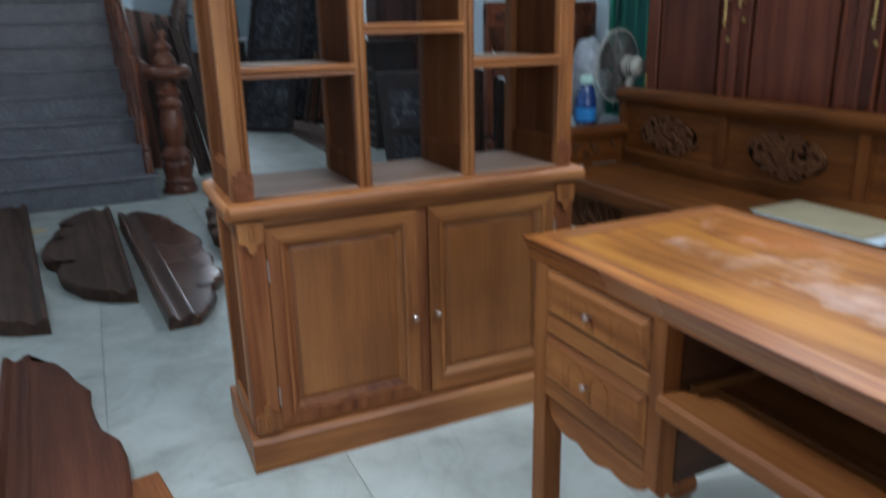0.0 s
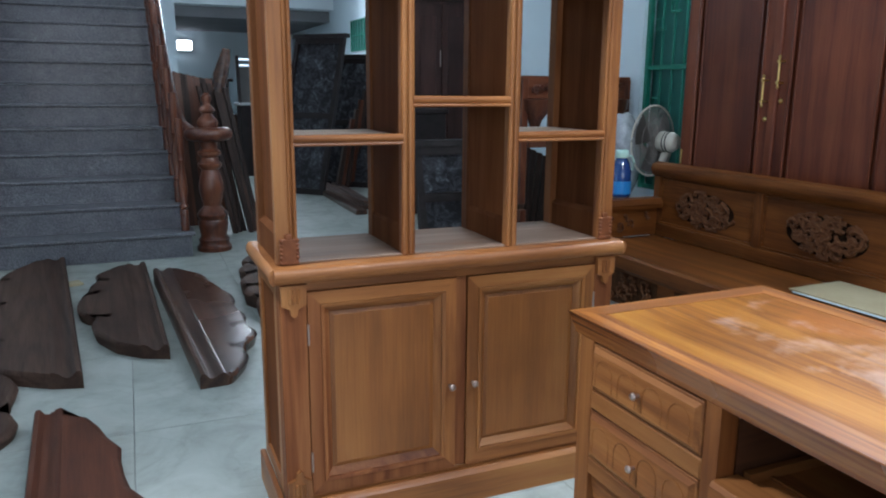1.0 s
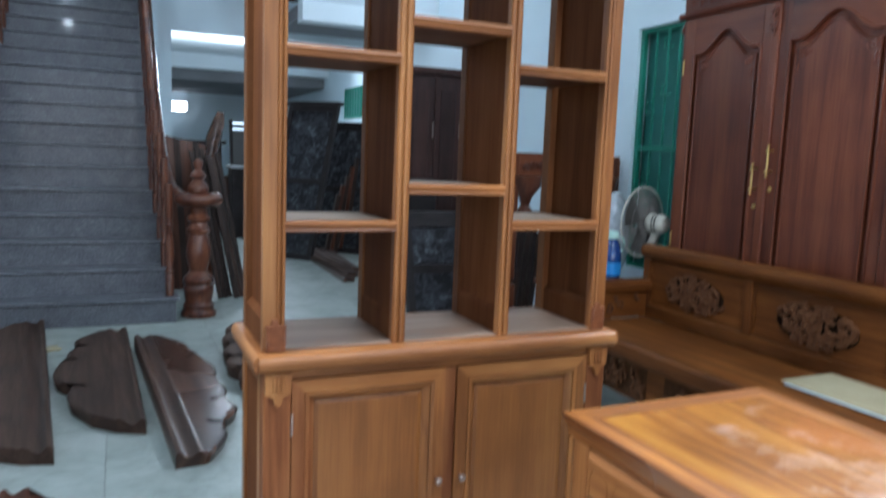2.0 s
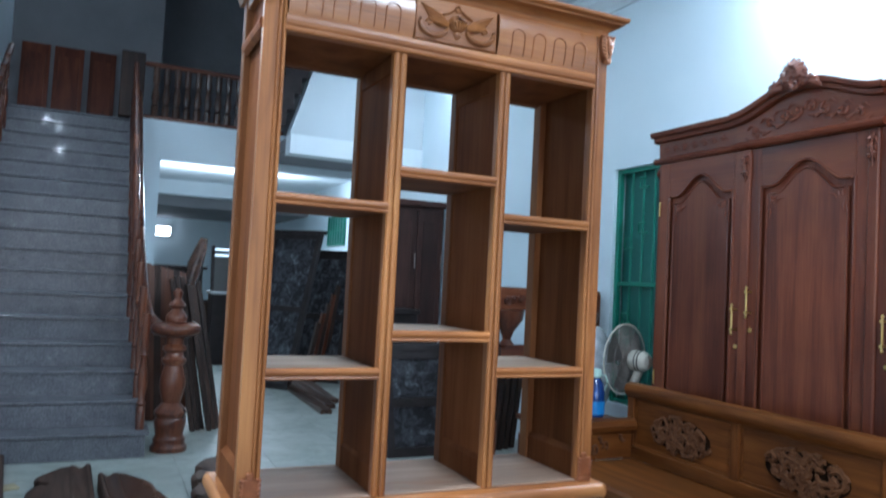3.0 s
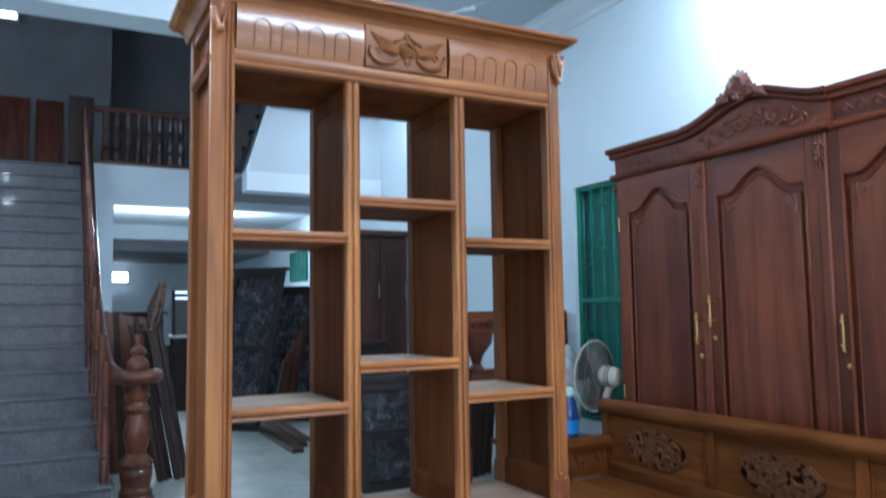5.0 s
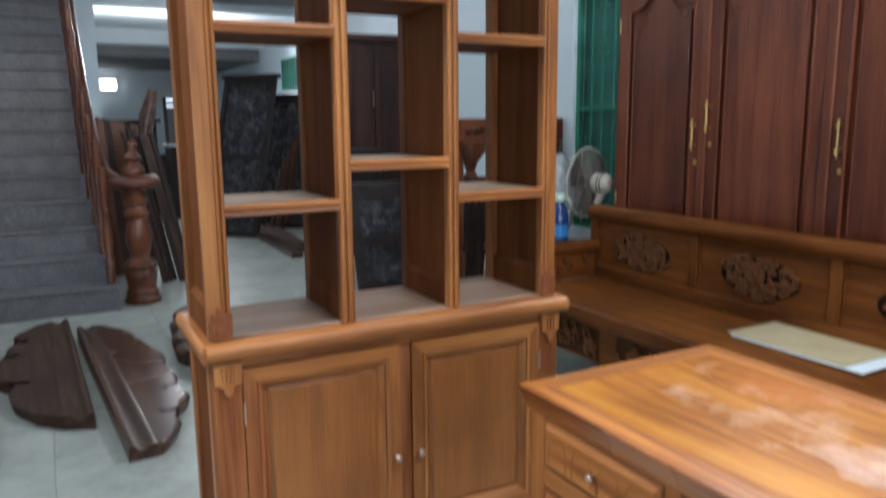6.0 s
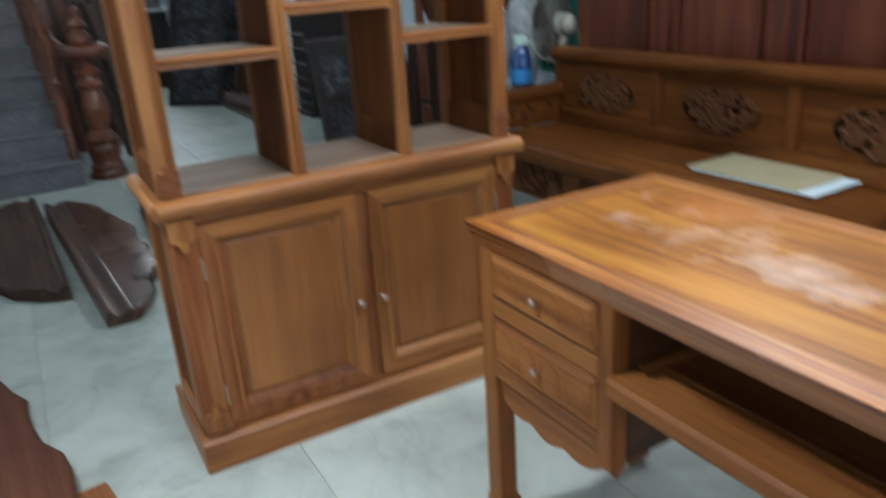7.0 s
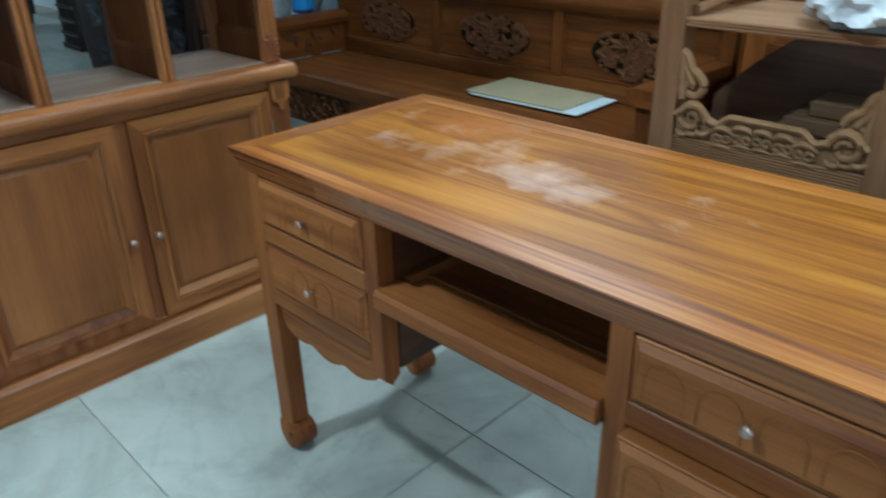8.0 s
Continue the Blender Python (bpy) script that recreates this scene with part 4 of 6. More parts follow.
PED = ((-0.034, -0.458), (-0.946, -1.372))
for n, (ya, yb) in enumerate(PED):
    for x in (0.014, DD - 0.092 - LEGW):
        outer = ya if n == 0 else yb + LEGW
        inner = yb + 0.036 if n == 0 else ya
        leg(x, outer, -1 if n == 0 else 1, desk)
        post = [(x, 0.733), (x + 0.040, 0.733), (x + 0.040, 0.392), (x + 0.020, 0.372), (x, 0.392)]
        part("inner_post", prism(post, "y", inner - 0.036, inner), DESK["z"], desk, "short post with a pointed foot")
    d0, d1 = (ya - LEGW, yb + 0.036) if n == 0 else (ya - 0.036, yb + LEGW)
    for z0, z1 in ((0.580, 0.622), (0.425, 0.464)):
        part("front_rail", box(0.012, 0.050, d1, d0, z0, z1, 0.003), DESK["y"], desk)
    part("top_rail", box(0.030, 0.050, d1, d0, 0.727, 0.734), DESK["y"], desk)
    for yy in (ya, yb):
        s = 0.012 if yy == yb else -0.012
        # Panels facing the knee hole get the colour with shade in it.
        part("side_panel", box(0.060, DD - 0.060, min(yy, yy + s) + 0.002, max(yy, yy + s) + 0.002, 0.40, 0.733), KNEESHADE["x"] if yy in (PED[0][1], PED[1][0]) else DESK["x"], desk)
    part("pedestal_floor", box(0.030, DD - 0.03, d1, d0, 0.410, 0.422), DESK["y"], desk)
    part("pedestal_back", box(DD - 0.045, DD - 0.032, d1, d0, 0.42, 0.733), DESK["y"], desk)
    # scalloped apron
    m = []
    wid = d0 - d1
    for k in range(33):
        f = k / 32
        z = 0.372 - 0.020 * math.sin(math.pi * f) - 0.014 * abs(math.sin(3 * math.pi * f)) + (0.025 if f < 0.03 or f > 0.97 else 0)
        m.append((d1 + f * wid, z))
    part("apron", prism([(d0, 0.425), (d1, 0.425)] + m, "x", 0.026, 0.044), DESK["y"], desk, "scalloped apron under the drawers")
    for z0, z1 in ((0.624, 0.729), (0.466, 0.578)):
        out = -0.020 if n == 1 and z0 < 0.5 else 0.004      # the lower right drawer stands a little open
        dr = part("drawer", box(out + 0.008, out + 0.041, d1 + 0.003, d0 - 0.003, z0, z1, 0.002), DESK["y"], desk, "drawer front with carved arches")
        field = box(out, out + 0.010, d1 + 0.006, d0 - 0.006, z0 + 0.003, z1 - 0.003)
        for v in field.verts:
            if v.co.x < out + 0.005:
                v.co.y += 0.010 if v.co.y < (d0 + d1) / 2 else -0.010
                v.co.z += 0.012 if v.co.z < (z0 + z1) / 2 else -0.012
        part("raised_field", field, DESK["y"], dr, "raised field with bevelled edges")
        part("drawer_box", box(out + 0.041, DD - 0.10, d1 + 0.012, d0 - 0.012, z0 + 0.01, z1 - 0.012), DIM, dr)
        for k in range(4):
            c = d1 + wid * (0.16 + 0.227 * k)
            r = wid * 0.085
            pts = [(out - 0.0005, c - r, z0 + 0.018)] + [(out - 0.0005, c - r * math.cos(math.pi * i / 10), z1 - 0.024 - r + r * math.sin(math.pi * i / 10)) for i in range(11)] + [(out - 0.0005, c + r, z0 + 0.018)]
            part("arch", tube(pts, 0.0009, 5), DESK["y"], dr)
        kb = lathe([(0.004, 0.0), (0.004, -0.008), (0.006, -0.010), (0.0085, -0.014), (0.0065, -0.018), (0.002, -0.020)], 12, at=(out, (d0 + d1) / 2, (z0 + z1) / 2), axis="x")
        part("knob", kb, STEEL, dr, "small polished steel knob", True)
tray = part("tray", box(0.070, 0.525, -0.942, -0.461, 0.574, 0.588), DESK["y"], desk, "pull-out keyboard tray")
part("lip", prism([(0.002, 0.562), (-0.003, 0.570), (-0.003, 0.595), (0.004, 0.603), (0.062, 0.603), (0.070, 0.597), (0.070, 0.562)], "y", -0.943, -0.460), DESK["y"], tray, "thick rounded tray edge")
part("bead", box(0.120, 0.130, -0.926, -0.477, 0.588, 0.595, 0.002), DESK["y"], tray)
part("runner", box(0.075, 0.50, -0.476, -0.461, 0.588, 0.606), DESK["x"], tray)
part("runner", box(0.075, 0.50, -0.942, -0.927, 0.588, 0.606), DESK["x"], tray)
# Back of the knee hole, its shade painted in.
part("knee_back", box(DD - 0.05, DD - 0.036, -0.948, -0.455, 0.50, 0.733), KNEESHADE["y"], desk)

# ---- the carved bench sofa ----
sofa = thing("bench_sofa", (1.80, 1.42, 0), "long tan wooden bench sofa with carved openwork back panels", "sofa")
SL, SB = -2.24, 0.50          # length along y, back plane depth
PITCH = 0.730


def on_back(yc, zc):
    return lambda u, v, d: (SB + 0.005 - 0.5 * d, yc - u, zc + v)


rail_prof = [(SB - 0.012, 0.800), (SB - 0.030, 0.815), (SB - 0.038, 0.845), (SB - 0.028, 0.870), (SB + 0.01, 0.880), (SB + 0.045, 0.872), (SB + 0.055, 0.840), (SB + 0.045, 0.800)]
part("back_top_rail", prism(rail_prof, "y", SL, -0.02), SOFA["y"], sofa, "thick rounded top rail", True)
part("back_bottom_rail", box(SB - 0.01, SB + 0.045, SL, -0.02, 0.470, 0.540, 0.004), SOFA["y"], sofa)
for k in range(4):
    y = -0.02 - k * PITCH
    part("back_stile", box(SB - 0.012, SB + 0.046, y - 0.052, y, 0.540, 0.800, 0.003), SOFA["z"], sofa)
for k in range(3):
    ya, yb = -0.072 - k * PITCH, -0.02 - (k + 1) * PITCH
    yc = (ya + yb) / 2
    pn = part("back_panel", box(SB + 0.006, SB + 0.030, yb, ya, 0.540, 0.800), SOFA["y"], sofa, "back panel with an oval of openwork carving")
    for z0, z1, y0, y1 in ((0.540, 0.552, yb, ya), (0.788, 0.800, yb, ya), (0.552, 0.788, yb, yb + 0.012), (0.552, 0.788, ya - 0.012, ya)):
        part("bead", box(SB - 0.002, SB + 0.008, y0, y1, z0, z1, 0.003), SOFA["y"], pn)
    # Dark disc in place of open holes; their shade is its colour.
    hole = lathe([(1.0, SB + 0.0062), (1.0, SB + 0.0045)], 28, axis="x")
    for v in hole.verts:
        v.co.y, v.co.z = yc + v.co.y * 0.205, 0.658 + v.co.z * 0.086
    part("carving_ground", hole, GAPSHADE, pn)
    part("carving", scrolls(on_back(yc, 0.658), 0.44, 0.185, 64, 11 + k, 0.0100), SOFA_CARVE, pn, "flower and leaf scroll carving", True)
part("seat_frame", box(-0.01, SB + 0.004, SL + 0.02, -0.04, 0.435, 0.468, 0.006), SOFA["y"], sofa, "plank seat")
part("seat_front", prism([(-0.030, 0.400), (-0.036, 0.415), (-0.030, 0.470), (-0.010, 0.478), (0.020, 0.478), (0.020, 0.400)], "y", SL, -0.02), SOFA["y"], sofa)
ap = part("front_apron", box(0.0, 0.022, SL + 0.06, -0.06, 0.220, 0.400), SOFA["y"], sofa, "carved front apron")
for k in range(3):
    yc = -0.40 - k * 0.72
    # Dark sheet behind the apron carving, coloured as its shaded recesses.
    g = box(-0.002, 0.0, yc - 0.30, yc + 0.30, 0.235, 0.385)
    part("carving_ground", g, CARVE_SHADE, ap)
    part("carving", scrolls(lambda u, v, d, yc=yc: (-0.006 - d, yc - u, 0.31 + v), 0.58, 0.14, 36, 31 + k, 0.0075, oval=False), SOFA_CARVE, ap, "leaf scroll carving", True)
for ye in (-0.02, SL + 0.06):
    for x in (0.0, SB - 0.02):
        part("leg", box(x, x + 0.06, ye - 0.06, ye, 0.0, 0.40 if x == 0.0 else 0.47, 0.006), SOFA["z"], sofa)
    arm = part("armrest", prism([(ye - 0.085, 0.632), (ye - 0.092, 0.655), (ye - 0.075, 0.685), (ye - 0.03, 0.690), (ye + 0.01, 0.682), (ye + 0.016, 0.650), (ye, 0.632)], "x", -0.03, SB - 0.012), SOFA["x"], sofa, "broad rounded armrest", True)
    part("arm_panel", box(0.05, SB - 0.02, ye - 0.052, ye - 0.028, 0.478, 0.632), SOFA["x"], arm)
    part("arm_carving", scrolls(lambda u, v, d, ye=ye: (0.26 + u, ye - 0.055 - d, 0.555 + v), 0.36, 0.10, 14, 51, 0.006, oval=False), SOFA_CARVE, arm, "leaf scroll carving", True)
    part("arm_post", box(-0.005, 0.05, ye - 0.065, ye - 0.012, 0.478, 0.632, 0.004), SOFA["z"], arm)

board = thing("cardboard_sheets", (2.155, -0.11, 0.4785), "beige cardboard sheet lying over white paper on the sofa seat", "cardboard", rz=1.5)
part("paper_sheet", box(-0.154, 0.19, -0.285, 0.26, 0.0, 0.005, 0.001), PAPER, board, "white sheet")
part("card", box(-0.150, 0.186, -0.220, 0.28, 0.0065, 0.013, 0.001), CARD, board, "beige cardboard")

# ---- the wardrobe ----
robe = thing("wardrobe", (2.50, 1.485, 0), "tall mahogany wardrobe with arched doors and a carved crest", "wardrobe")
RL, RD = -2.68, 0.585
part("body_side", box(0.004, RD, -0.046, -0.024, 0, 2.12, 0.003), MAHOGANY["z"], robe)
part("body_side", box(0.004, RD, RL, RL + 0.022, 0, 2.12, 0.003), MAHOGANY["z"], robe)
part("body_back", box(RD - 0.012, RD, RL + 0.022, -0.046, 0.08, 2.12), MAHOGANY["z"], robe)
part("body_top", box(0.004, RD, RL + 0.022, -0.046, 2.09, 2.118), MAHOGANY["y"], robe)
part("plinth", box(-0.01, RD, RL, -0.024, 0, 0.10, 0.004), MAHOGANY["y"], robe)
EDG = [-0.054, -0.672, -0.690, -1.335, -1.353, -1.998, -2.016, RL + 0.03]


def humps(y):
    """Height of the crown over the doors: flat, with one hump over the second door."""
    d = abs(y + 1.005) / 0.385
    return 2.262 + (0.100 * (0.5 + 0.5 * math.cos(math.pi * d)) ** 0.85 if d < 1 else 0.0)


def crown_band(name, y0, y1, lift, x0, x1, thick, mat, label, bottom=0.0):
    """A strip that follows the crown from y0 to y1, rounded along its front edge."""
    n = 64
    ys = [y0 + (y1 - y0) * k / n for k in range(n + 1)]
    bm = bmesh.new()
    rows = []
    for y in ys:
        z1 = humps(y) + lift
        z0 = bottom if bottom else z1 - thick
        e = 0.18 * min(z1 - z0, 0.06)
        rows.append([bm.verts.new(v) for v in ((x1, y, z0), (x0 + 0.012, y, z0), (x0 + 0.004, y, z0 + e), (x0, y, z1 - e), (x0 + 0.004, y, z1), (x1, y, z1))])
    for ra, rb in zip(rows, rows[1:]):
        for j in range(6):
            bm.faces.new((ra[j], ra[(j + 1) % 6], rb[(j + 1) % 6], rb[j]))
    bm.faces.new(rows[0])
    bm.faces.new(rows[-1][::-1])
    return part(name, bm, mat, robe, label)


BAY = (-0.610, -1.400)       # the middle bay stands forward
crown_band("frieze", -0.026, RL, -0.02, -0.004, 0.05, 0, MAHOGANY["y"], "carved frieze board under the crown", 2.12)
crown_band("frieze", *BAY, -0.02, -0.022, -0.004, 0, MAHOGANY["y"], "carved frieze board of the middle bay", 2.12)
for y0, y1, fwd in ((-0.006, BAY[0], 0.0), (*BAY, 0.022), (BAY[1], RL - 0.03, 0.0)):
    crown_band("crown_moulding", y0, y1, 0.0, -0.030 - fwd, 0.06, 0.026, MAHOGANY["y"], "arched crown moulding")
    crown_band("crown_cap", y0 + (0.010 if y0 > -0.1 else 0), y1, 0.030, -0.052 - fwd, 0.06, 0.030, MAHOGANY["y"], "arched crown cap")
    ledge = [(-0.026, 2.118), (-0.030, 2.130), (-0.018, 2.144), (0.0, 2.144), (0.0, 2.110), (-0.012, 2.110)]
    part("frieze_ledge", prism([(x - fwd, z) if x < 0 else (x, z) for x, z in ledge], "y", y1, y0), MAHOGANY["y"], robe, "moulded ledge above the doors")
part("side_crown", box(-0.03, RD, -0.030, 0.004, 2.232, 2.292, 0.010), MAHOGANY["x"], robe)
part("side_bracket", tube([(0.02, -0.018, 2.10), (0.015, -0.008, 2.06), (0.02, -0.018, 2.00), (0.02, -0.022, 1.95)], [0.008, 0.014, 0.010, 0.004], 8), MAHOGANY["z"], robe, "small carved bracket under the crown", True)


def curl(place, u, v, size, turn, r, bm, start=0.0):
    """One flat carved spiral with a bud in the middle."""
    pts = []
    for k in range(15):
        f = k / 14
        a, q = start + turn * f, size * (1 - 0.66 * f)
        pts.append(place(u + q * math.cos(a), v + q * math.sin(a), r * 0.3))
    tube(pts, [r * (0.6 + 0.5 * math.sin(math.pi * min(1, k / 10))) for k in range(15)], 6, bm)
    tube([place(u - size * 0.2, v, r * 0.2), place(u, v, r * 0.5), place(u + size * 0.2, v, r * 0.2)], [r * 0.5, r * 1.2, r * 0.5], 6, bm)


crest = bmesh.new()
for c in (-0.985,):
    bmesh.ops.create_icosphere(crest, subdivisions=3, radius=1.0)
    for v in crest.verts:
        v.co = Vector((-0.066 + v.co.x * 0.024, c + v.co.y * 0.078, 2.390 + v.co.z * 0.058))
    for k in range(9):
        a = math.pi * (0.06 + 0.88 * k / 8)
        tip = 0.070 + 0.016 * (1 - abs(k - 4) / 4)
        tube([(-0.070, c + 0.020 * math.cos(a), 2.385 + 0.01 * math.sin(a)), (-0.092, c + 0.6 * tip * math.cos(a), 2.392 + 0.6 * tip * math.sin(a)), (-0.072, c + tip * math.cos(a), 2.392 + tip * math.sin(a))], [0.012, 0.017, 0.008], 8, crest)
    scrolls(lambda u, v, d, c=c: (-0.084 - 0.6 * d + 0.4 * abs(u) ** 2, c + u, 2.380 + v), 0.22, 0.10, 22, 73, 0.011, crest)
    for sg in (-1, 1):
        for k in range(2):
            tube([(-0.072, c + sg * 0.060, 2.362 - 0.012 * k), (-0.084, c + sg * (0.090 + 0.010 * k), 2.372 - 0.018 * k), (-0.080, c + sg * (0.118 + 0.008 * k), 2.364 - 0.022 * k), (-0.066, c + sg * (0.135 + 0.008 * k), 2.344 - 0.020 * k)], [0.012, 0.017, 0.015, 0.004], 8, crest)
part("crest", crest, ROBECARVE, robe, "carved shell and leaf crest", True)
fz = bmesh.new()
spot = lambda u, v, d: (-0.022 - d, -1.005 + u, 2.212 + v)
for sg in (-1, 1):
    for k in range(4):
        u = sg * (0.035 + 0.078 * k)
        v = 0.040 * math.cos(u * 4.6) - 0.012 * k
        curl(spot, u, v, 0.034 - 0.003 * k, sg * 5.4 * (1 if k % 2 else -1), 0.0085, fz, 1.4 * k)
        tube([spot(u - sg * 0.01, v - 0.034, 0.001), spot(u + sg * 0.03, v - 0.044, 0.005), spot(u + sg * 0.066, v - 0.024, 0.001)], [0.003, 0.010, 0.003], 6, fz)
        tube([spot(u + sg * 0.01, v + 0.028, 0.001), spot(u + sg * 0.034, v + 0.030, 0.004), spot(u + sg * 0.056, v + 0.010, 0.001)], [0.002, 0.008, 0.002], 6, fz)
for c in (-0.33, -1.70, -2.34):
    low = lambda u, v, d, c=c: (-0.004 - d, c + u, 2.192 + v)
    for k in range(7):
        u = -0.21 + 0.07 * k
        tube([low(u, -0.012, 0.001), low(u + 0.03, 0.012, 0.003), low(u + 0.060, 0.004, 0.001)], [0.003, 0.0075, 0.002], 6, fz)
        curl(low, u + 0.03, -0.008, 0.014, 5.0, 0.005, fz, k)
part("frieze_carving", fz, ROBECARVE, robe, "low leaf scroll carving", True)
for k in range(4):
    ya, yb = EDG[2 * k], EDG[2 * k + 1]
    w = ya - yb
    dr = part("door", box(0.006, 0.020, yb, ya, 0.105, 2.108), MAHOGANY["z"], robe, "tall door with an arched raised panel")
    st = 0.075
    for a, b in ((ya - st, ya), (yb, yb + st)):
        part("stile", box(-0.010, 0.006, a, b, 0.105, 2.108, 0.003), MAHOGANY["z"], dr)
    part("bottom_rail", box(-0.010, 0.006, yb + st, ya - st, 0.105, 0.22, 0.003), MAHOGANY["y"], dr)

    def arch(f, base, rise):
        g = max(0.0, min(1.0, (f - 0.13) / 0.74))
        return base + rise * (0.5 - 0.5 * math.cos(2 * math.pi * g)) ** 0.85
    n = 24
    low = [(yb + st + (w - 2 * st) * i / n, arch(i / n, 1.915, 0.105)) for i in range(n + 1)]
    part("arched_rail", prism(low + [(ya - st, 2.108), (yb + st, 2.108)], "x", -0.010, 0.006), MAHOGANY["y"], dr)
    ins = 0.035
    up = [(yb + st + ins + (w - 2 * st - 2 * ins) * i / n, arch(i / n, 1.875, 0.105)) for i in range(n + 1)]
    part("raised_panel", prism(up + [(ya - st - ins, 0.255), (yb + st + ins, 0.255)], "x", -0.007, 0.0065), MAHOGANY["z"], dr)
    line = [(-0.009, yb + st, 0.24)] + [(-0.009, *p) for p in low] + [(-0.009, ya - st, 0.24)]
    part("arch_moulding", tube(line, 0.008, 8), MAHOGANY["z"], dr, "", True)
    part("panel_bead", tube([(-0.007, yb + st + ins, 0.27)] + [(-0.007, *p) for p in up] + [(-0.007, ya - st - ins, 0.27)], 0.005, 8), MAHOGANY["z"], dr, "", True)
    hl = bmesh.new()
    hy = (yb + 0.035, ya - 0.035, ya - 0.062, yb + 0.035)[k]
    hz = (1.264, 1.352, 1.258, 1.258)[k]
    tube([(-0.042, hy, hz - 0.066), (-0.042, hy, hz + 0.066)], 0.0046, 8, hl)
    for z in (hz - 0.05, hz + 0.05):
        tube([(-0.010, hy, z), (-0.042, hy, z)], 0.005, 6, hl)
        lathe([(0.008, 0.0), (0.008, 0.006)], 8, hl, (-0.05, hy, z), "x")
    for z in (hz - 0.07, hz + 0.07):
        lathe([(0.003, -0.008), (0.008, 0.0), (0.003, 0.008)], 8, hl, (-0.042, hy, z))
    part("handle", hl, BRASS, dr, "brass bar handle", True)
    part("keyhole", lathe([(0.012, -0.010), (0.012, -0.014), (0.006, -0.018)], 10, at=(0, hy, hz - 0.135), axis="x"), BRASS, dr, "round brass lock")
    lf = bmesh.new()
    for yy, sg in ((yb + st + ins + 0.012, 1), (ya - st - ins - 0.012, -1)):
        spot = lambda u, v, d, yy=yy, sg=sg: (-0.0065 - d, yy + sg * u, 1.855 + v)
        curl(spot, 0.030, -0.010, 0.020, 5.2, 0.0045, lf, 0.8)
        for q in range(3):
            tube([spot(0.012 + 0.014 * q, -0.03, 0.001), spot(0.012 + 0.020 * q, 0.004 - 0.006 * q, 0.003), spot(0.020 + 0.034 * q, 0.020 - 0.010 * q, 0.0)], [0.002, 0.006, 0.002], 6, lf)
        tube([spot(0.006, -0.03, 0.0), spot(0.010, -0.06, 0.003), spot(0.004, -0.095, 0.0)], [0.004, 0.005, 0.001], 6, lf)
    part("corner_carving", lf, ROBECARVE, dr, "small leaf carving", True)
    for z in (0.9, 1.85):
        part("hinge", tube([(-0.012, ya - 0.002 if k in (0, 2) else yb + 0.002, z - 0.04), (-0.012, ya - 0.002 if k in (0, 2) else yb + 0.002, z + 0.04)], 0.005, 6), BRASS, dr)
for y in (-0.681, -1.344, -2.007):
    part("pilaster", box(-0.022, 0.006, y - 0.024, y + 0.024, 0.105, 2.108, 0.006), MAHOGANY["z"], robe, "narrow moulded pilaster")
    cap = bmesh.new()
    for k in range(3):
        for sg in (-1, 1):
            tube([(-0.022, y + sg * 0.004, 2.075 - 0.034 * k), (-0.034, y + sg * 0.016, 2.062 - 0.034 * k), (-0.024, y + sg * (0.018 - 0.004 * k), 2.035 - 0.034 * k)], [0.006, 0.009, 0.003], 6, cap)
    tube([(-0.024, y, 2.085), (-0.036, y, 2.03), (-0.022, y, 1.945)], [0.007, 0.009, 0.003], 6, cap)
    part("pilaster_capital", cap, ROBECARVE, robe, "carved leaf capital", True)

# ---- barred window in the wall ----
win = thing("window_grille", (XR, 1.60, 0.55), "green painted steel window grille in the wall opening", "window")
part("reveal", box(0.105, 0.13, 0.0, 1.04, 0.0, 1.735), GREENDARK, win, "dark green closed shutter behind the bars")
for y in (0.0, 1.005):
    part("frame_upright", box(0.03, 0.07, y, y + 0.035, 0, 1.735, 0.003), GREEN, win)
for z in (0.0, 0.86, 1.70):
    part("frame_rail", box(0.035, 0.065, 0.035, 1.005, z, z + 0.033, 0.003), GREEN, win)
for k in range(1, 8):
    part("bar", tube([(0.05, 0.035 + k * 0.121, 0.03), (0.05, 0.035 + k * 0.121, 1.71)], 0.009, 6), GREEN, win, "", True)
rndw = random.Random(4)
for k in range(14):
    y, z = rndw.choice((0.2, 0.45, 0.7, 0.85)), 0.15 + 0.11 * k
    sq = [(0.04, y, z), (0.04, y + 0.09, z), (0.04, y + 0.09, z + 0.07), (0.04, y + 0.03, z + 0.07)]
    part("fretwork", tube(sq, 0.010, 5), GREEN, win, "bent bar fretwork")

# ---- things beside the sofa ----
fan = thing("pedestal_fan", (2.52, 1.64, 0), "cream and grey pedestal fan with a round wire guard", "fan")
part("base", lathe([(0.17, 0), (0.17, 0.025), (0.14, 0.045), (0.04, 0.06)], 24), CREAM, fan, "", True)
part("pole", lathe([(0.016, 0.06), (0.016, 0.70), (0.024, 0.72), (0.024, 0.83)], 12), GREYPLASTIC, fan, "", True)
FC, FN, FT = Vector((-0.02, 0.06, 0.968)), Vector((-0.28, 0.96, 0.0)), Vector((0.96, 0.28, 0.0))


def dish(a, r, back=False):
    """A point of the wire guard; the fan blows away from the desk."""
    return FC + FN * (0.045 * (1 - (r / 0.208) ** 2) * (-1 if back else 1)) + FT * (r * math.cos(a)) + Vector((0, 0, r * math.sin(a)))


